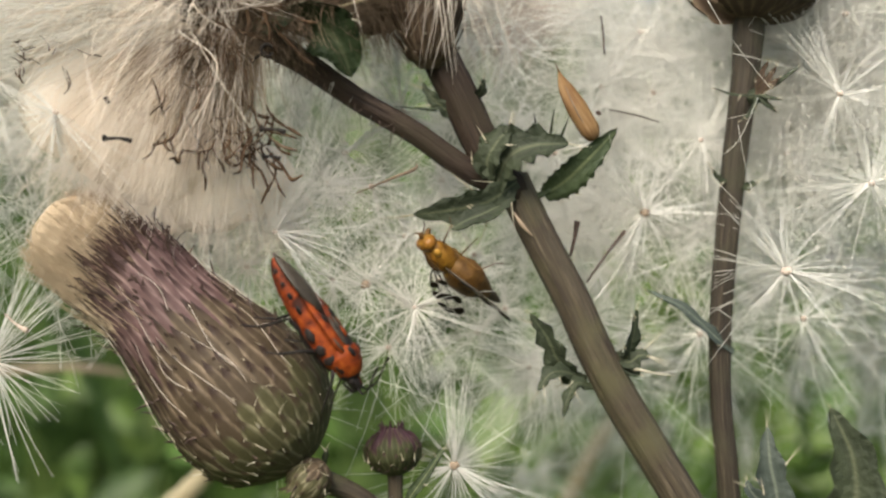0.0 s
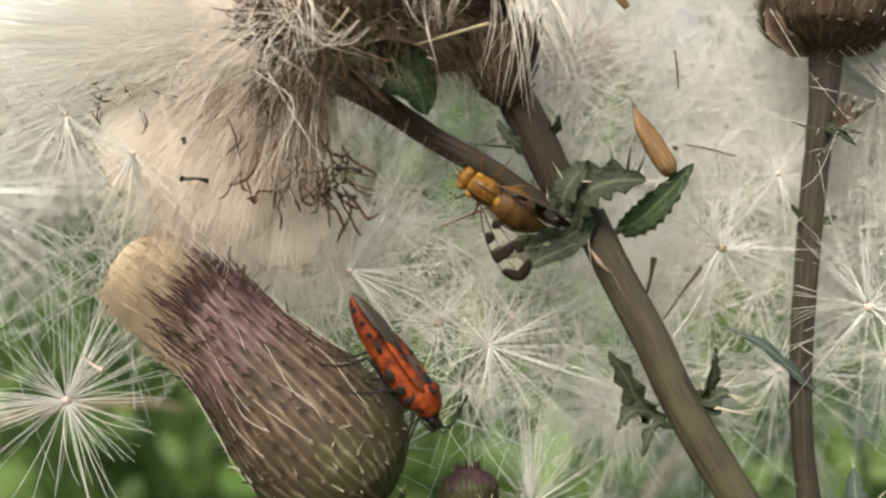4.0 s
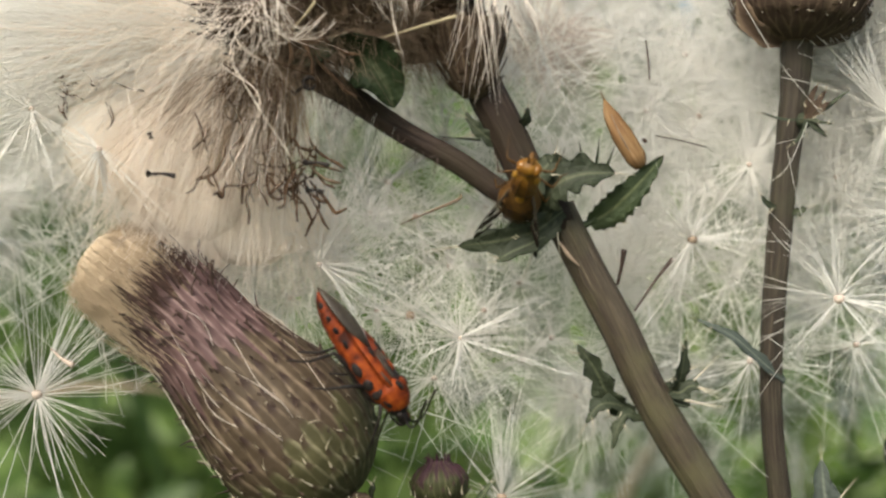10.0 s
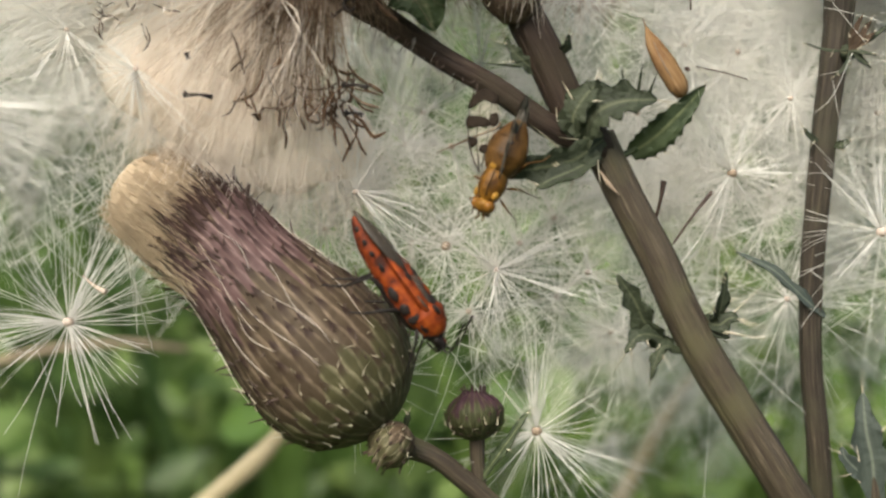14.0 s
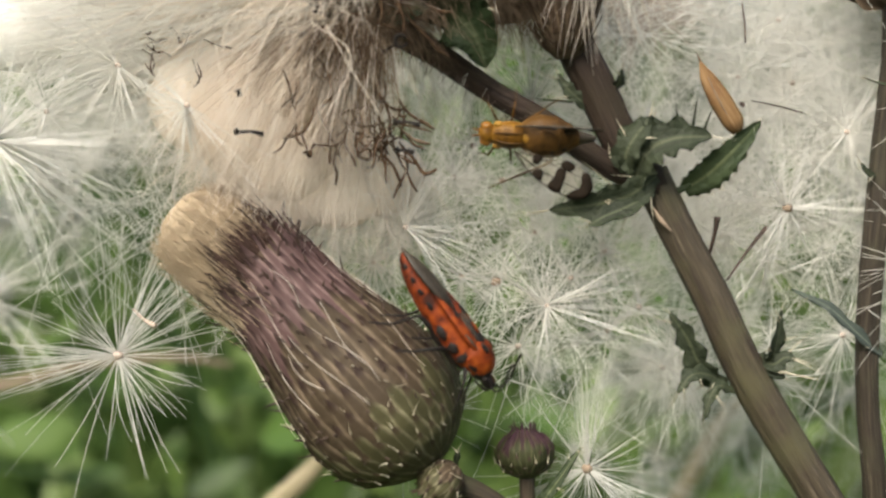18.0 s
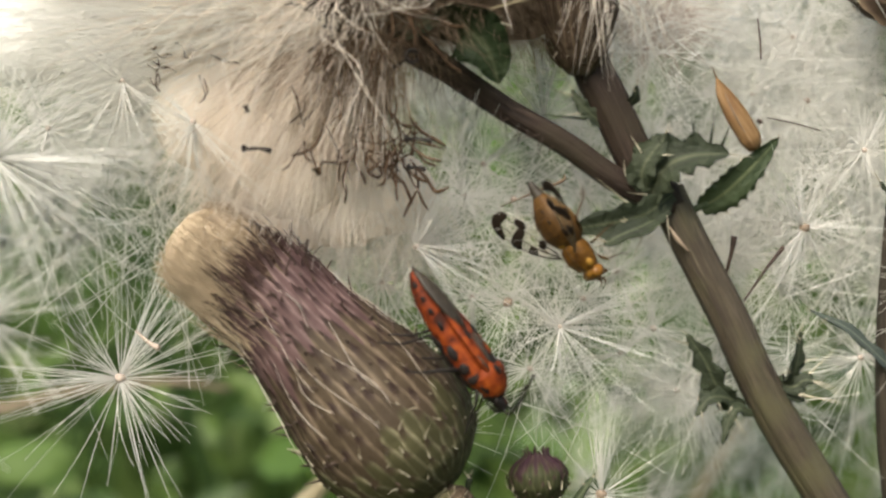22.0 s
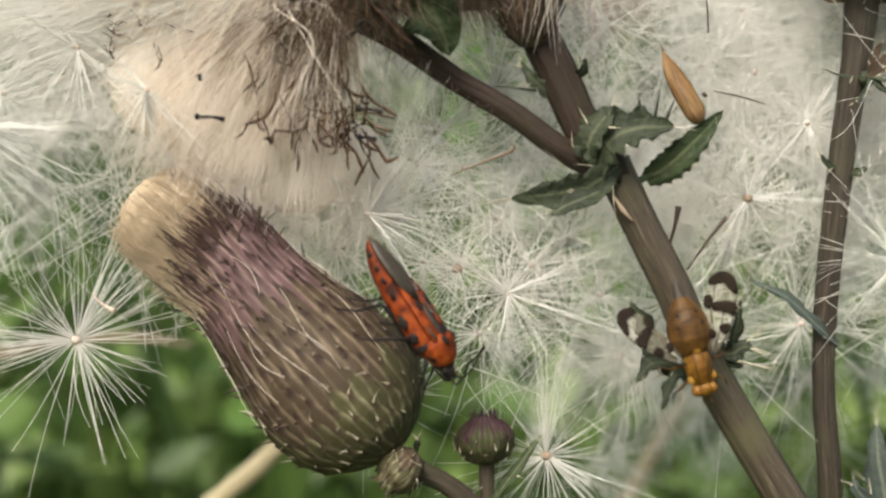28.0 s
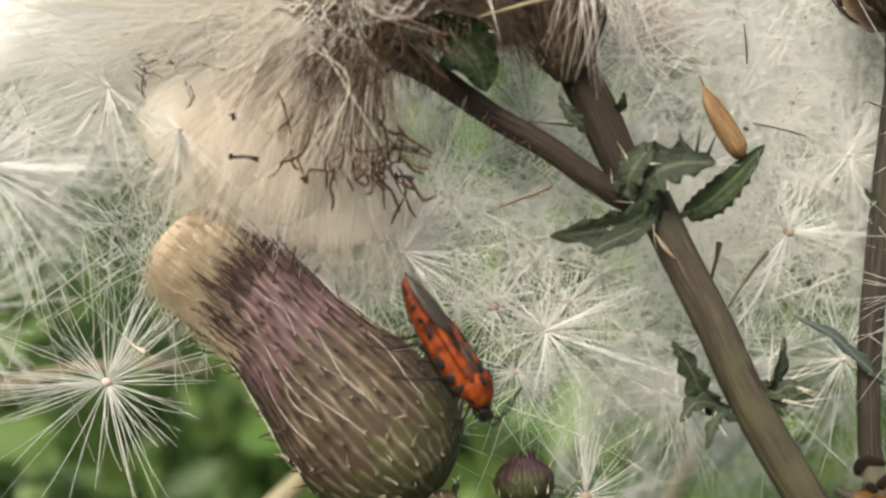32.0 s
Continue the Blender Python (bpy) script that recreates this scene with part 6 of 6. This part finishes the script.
# seconds, place (mm), turn (degrees)
FLY_ROWS = [
    (0.0, 6.64, 1.50, -0.39, 179, -36, -150),
    (0.5, 7.18, 1.50, 0.41, -164, -25, -175),
    (1.0, 6.90, 1.50, 0.77, -161, -19, 180),
    (1.5, 7.33, 1.50, 1.40, -166, -54, -161),
    (2.0, 5.97, 1.20, 3.11, -151, -81, -174),
    (2.5, 6.20, 1.00, 3.88, 55, -79, -5),
    (3.5, 4.93, 0.60, 5.03, -113, -60, -177),
    (4.5, 2.95, 0.40, 7.47, -107, -15, -179),
    (5.0, 0.42, 0.40, 7.82, -112, -8, -179),
    (5.5, 1.66, 0.00, 8.55, -54, 52, -140),
    (6.0, 2.41, 2.20, 7.80, 74, 38, -60),
    (6.5, 6.82, -0.50, 7.45, 94, 21, -10),
    (7.0, 8.72, -1.20, 8.10, 77, -8, -51),
    (7.5, 9.76, -1.20, 8.70, 72, -2, -60),
    (8.0, 10.48, -1.20, 8.96, 72, -3, -58),
    (8.5, 10.77, -1.20, 8.51, 72, -3, -56),
    (9.0, 9.47, -1.20, 8.34, 75, -39, 1),
    (9.5, 9.39, -1.20, 7.84, 130, -48, -49),
    (10.0, 8.14, -1.00, 6.47, 160, -30, -82),
    (10.5, 8.57, -1.00, 7.52, -88, 9, -165),
    (11.0, 7.53, -1.00, 7.11, -89, 25, -179),
    (11.5, 6.24, -1.00, 6.26, -84, 45, -172),
    (12.0, 5.92, -0.80, 6.25, -88, 49, -179),
    (12.5, 5.44, -0.80, 5.96, -79, 46, -180),
    (13.0, 4.68, -0.60, 4.71, -65, 46, 180),
    (13.5, 4.05, -0.30, 4.24, -60, 60, -180),
    (14.0, 4.09, -0.20, 3.00, -43, 66, -167),
    (14.5, 3.70, -0.20, 3.20, -40, 69, -163),
    (15.5, 4.06, -0.20, 4.26, -79, 25, -179),
    (16.5, 4.78, -0.20, 6.20, -99, -28, 180),
    (17.0, 4.53, -0.20, 7.00, -100, -30, -179),
    (17.5, 3.12, -0.20, 7.59, -105, -12, -178),
    (18.0, 2.43, 0.00, 7.60, -110, -3, -178),
    (18.5, 2.20, 0.30, 7.91, -114, -7, -162),
    (19.0, 3.04, 0.80, 7.76, -121, -11, -138),
    (19.5, 2.56, 0.80, 7.52, -121, -11, -138),
    (20.0, 2.81, 0.80, 7.04, -118, -7, -139),
    (20.5, 3.46, 1.00, 7.05, -98, 8, -148),
    (21.0, 3.67, 1.80, 5.93, 53, 61, -81),
    (21.5, 3.58, 1.50, 5.16, 79, 62, -57),
    (22.0, 4.48, 1.20, 2.21, 152, 53, 3),
    (22.5, 8.12, 1.50, -0.50, 165, 24, 12),
    (23.0, 11.08, 0.80, -0.15, 159, 24, 32),
    (23.5, 12.41, -0.30, -0.78, 105, 62, 1),
    (24.0, 13.76, -0.50, -2.01, 90, 70, 1),
    (24.5, 14.57, -0.50, -2.01, 91, 73, 2),
    (25.0, 14.09, -0.50, -1.93, 89, 73, 0),
    (25.5, 14.25, -0.50, -1.29, 87, 71, -2),
    (26.5, 13.81, -0.50, -1.93, 87, 70, -2),
    (27.5, 13.76, -0.50, -3.56, 87, 69, -2),
    (28.0, 15.55, -0.50, -6.55, 86, 74, -3),
    (28.5, 17.49, -0.50, -9.46, 86, 57, -3),
    (29.0, 20.23, -0.50, -10.76, 86, 57, -4),
    (29.5, 21.41, -0.50, -12.79, 86, 55, -4),
    (30.0, 20.47, -0.50, -13.39, 87, 59, -3),
    (30.5, 21.88, -0.50, -12.85, 88, 51, -2),
    (31.0, 24.50, -0.50, -14.45, 59, 7, 0),
    (31.5, 25.13, -0.50, -13.64, 49, -6, 1),
    (32.0, 25.41, -0.50, -14.83, 79, 30, 1),
]
# seconds, how far the right and the left wing are swung out and tipped up (degrees)
WING_ROWS = [
    (0.0, 25, 30, 12, 12), (0.5, 20, 28, 12, 12), (1.0, 14, 26, 12, 12), (1.5, 12, 24, 20, 12), (2.0, 8, 16, 20, 12), (2.5, 10, 24, 30, 12), (3.5, 8, 26, 50, 12),
    (4.5, 4, 26, 70, 12), (5.0, 2, 24, 72, 12), (5.5, 20, 12, 50, 30), (6.0, 42, -8, 14, 60), (6.5, 32, 4, 12, 70), (7.0, 16, 16, 66, 66), (8.0, 14, 16, 68, 66),
    (9.0, 18, 16, 62, 62), (10.0, 12, 12, 60, 60), (11.0, 14, 8, 40, 70), (12.0, 14, 4, 22, 72), (13.0, 18, 2, 14, 72), (14.0, 18, 0, 12, 72), (14.5, 22, 10, 20, 50),
    (15.5, 10, 20, 50, 20), (16.5, 4, 20, 70, 12), (17.0, 2, 18, 72, 12), (18.0, 2, 24, 72, 12), (19.0, 4, 28, 72, 12), (20.0, 4, 28, 70, 12), (21.0, 34, 30, 30, 24),
    (21.5, 36, 38, 16, 16), (22.0, 30, 34, 12, 12), (22.5, 34, 30, 12, 12), (23.0, 38, 24, 12, 12), (23.5, 14, 28, 12, 12), (24.0, -6, 24, 20, 12), (24.5, -8, 20, 20, 12),
    (25.0, -14, 13, 24, 12), (25.5, -4, 22, 20, 12), (26.5, 24, 30, 12, 12), (27.5, 46, 24, 26, 26), (28.0, 38, 22, 34, 34), (28.5, 34, 20, 30, 30), (29.0, 30, 16, 26, 26),
    (29.5, 28, 14, 28, 28), (30.0, 28, 15, 30, 30), (30.5, 28, 16, 30, 34), (31.0, 26, 14, 12, 40), (31.5, 24, 14, 12, 40), (32.0, 24, 14, 12, 40),
]
BUG_ROWS = [
    (0.0, -2.25, -2.20, -4.28, 17, 55, -1),
    (6.0, -2.15, -2.20, -4.22, 20, 55, 4),
    (13.0, -2.29, -2.20, -4.24, 16, 54, -0),
    (23.0, -2.59, -2.20, -4.08, 18, 54, 1),
    (28.0, -2.33, -2.20, -4.24, 22, 56, -1),
    (32.0, -2.50, -2.20, -4.05, 23, 57, -0),
]


def motions():
    """The fly walks about the stems and fans its wings; the bug shifts a little on its head."""
    for ob, rows in ((fly, FLY_ROWS), (bug, BUG_ROWS)):
        walk(ob, [(t, pose(x / 1000, y / 1000, z / 1000 + UP, rx, ry, rz)) for t, x, y, z, rx, ry, rz in rows])
    walk(drifter, [(t, pose(*[k / 1000 for k in p[:2]], p[2] / 1000 + UP, 0, turn, 0)) for t, p, turn in (
        (0.0, (25.82, -1.50, -35.69), 0), (28.2, (25.82, -1.50, -35.69), 0), (28.7, (24.46, -1.50, -24.16), -6), (29.0, (24.09, -1.50, -20.76), 0), (29.3, (24.43, -1.50, -22.72), 6),
        (29.7, (24.83, -1.50, -24.51), 10), (30.2, (24.82, -1.50, -24.15), 0), (30.6, (25.62, -1.50, -27.74), -6), (31.2, (25.82, -1.50, -35.69), 0), (32.0, (25.82, -1.50, -35.69), 0))])
    for ob, s in zip(wings, (-1, 1)):
        rows = []
        for t, right, left, right_tip, left_tip in WING_ROWS:
            swing, tip = (right, right_tip) if s < 0 else (left, left_tip)
            rows.append((t, pose(0.0006 * SIZE, 0.00072 * SIZE * s, 0.0007 * SIZE, s * tip, 6, -s * swing)))
        walk(ob, rows)


motions()
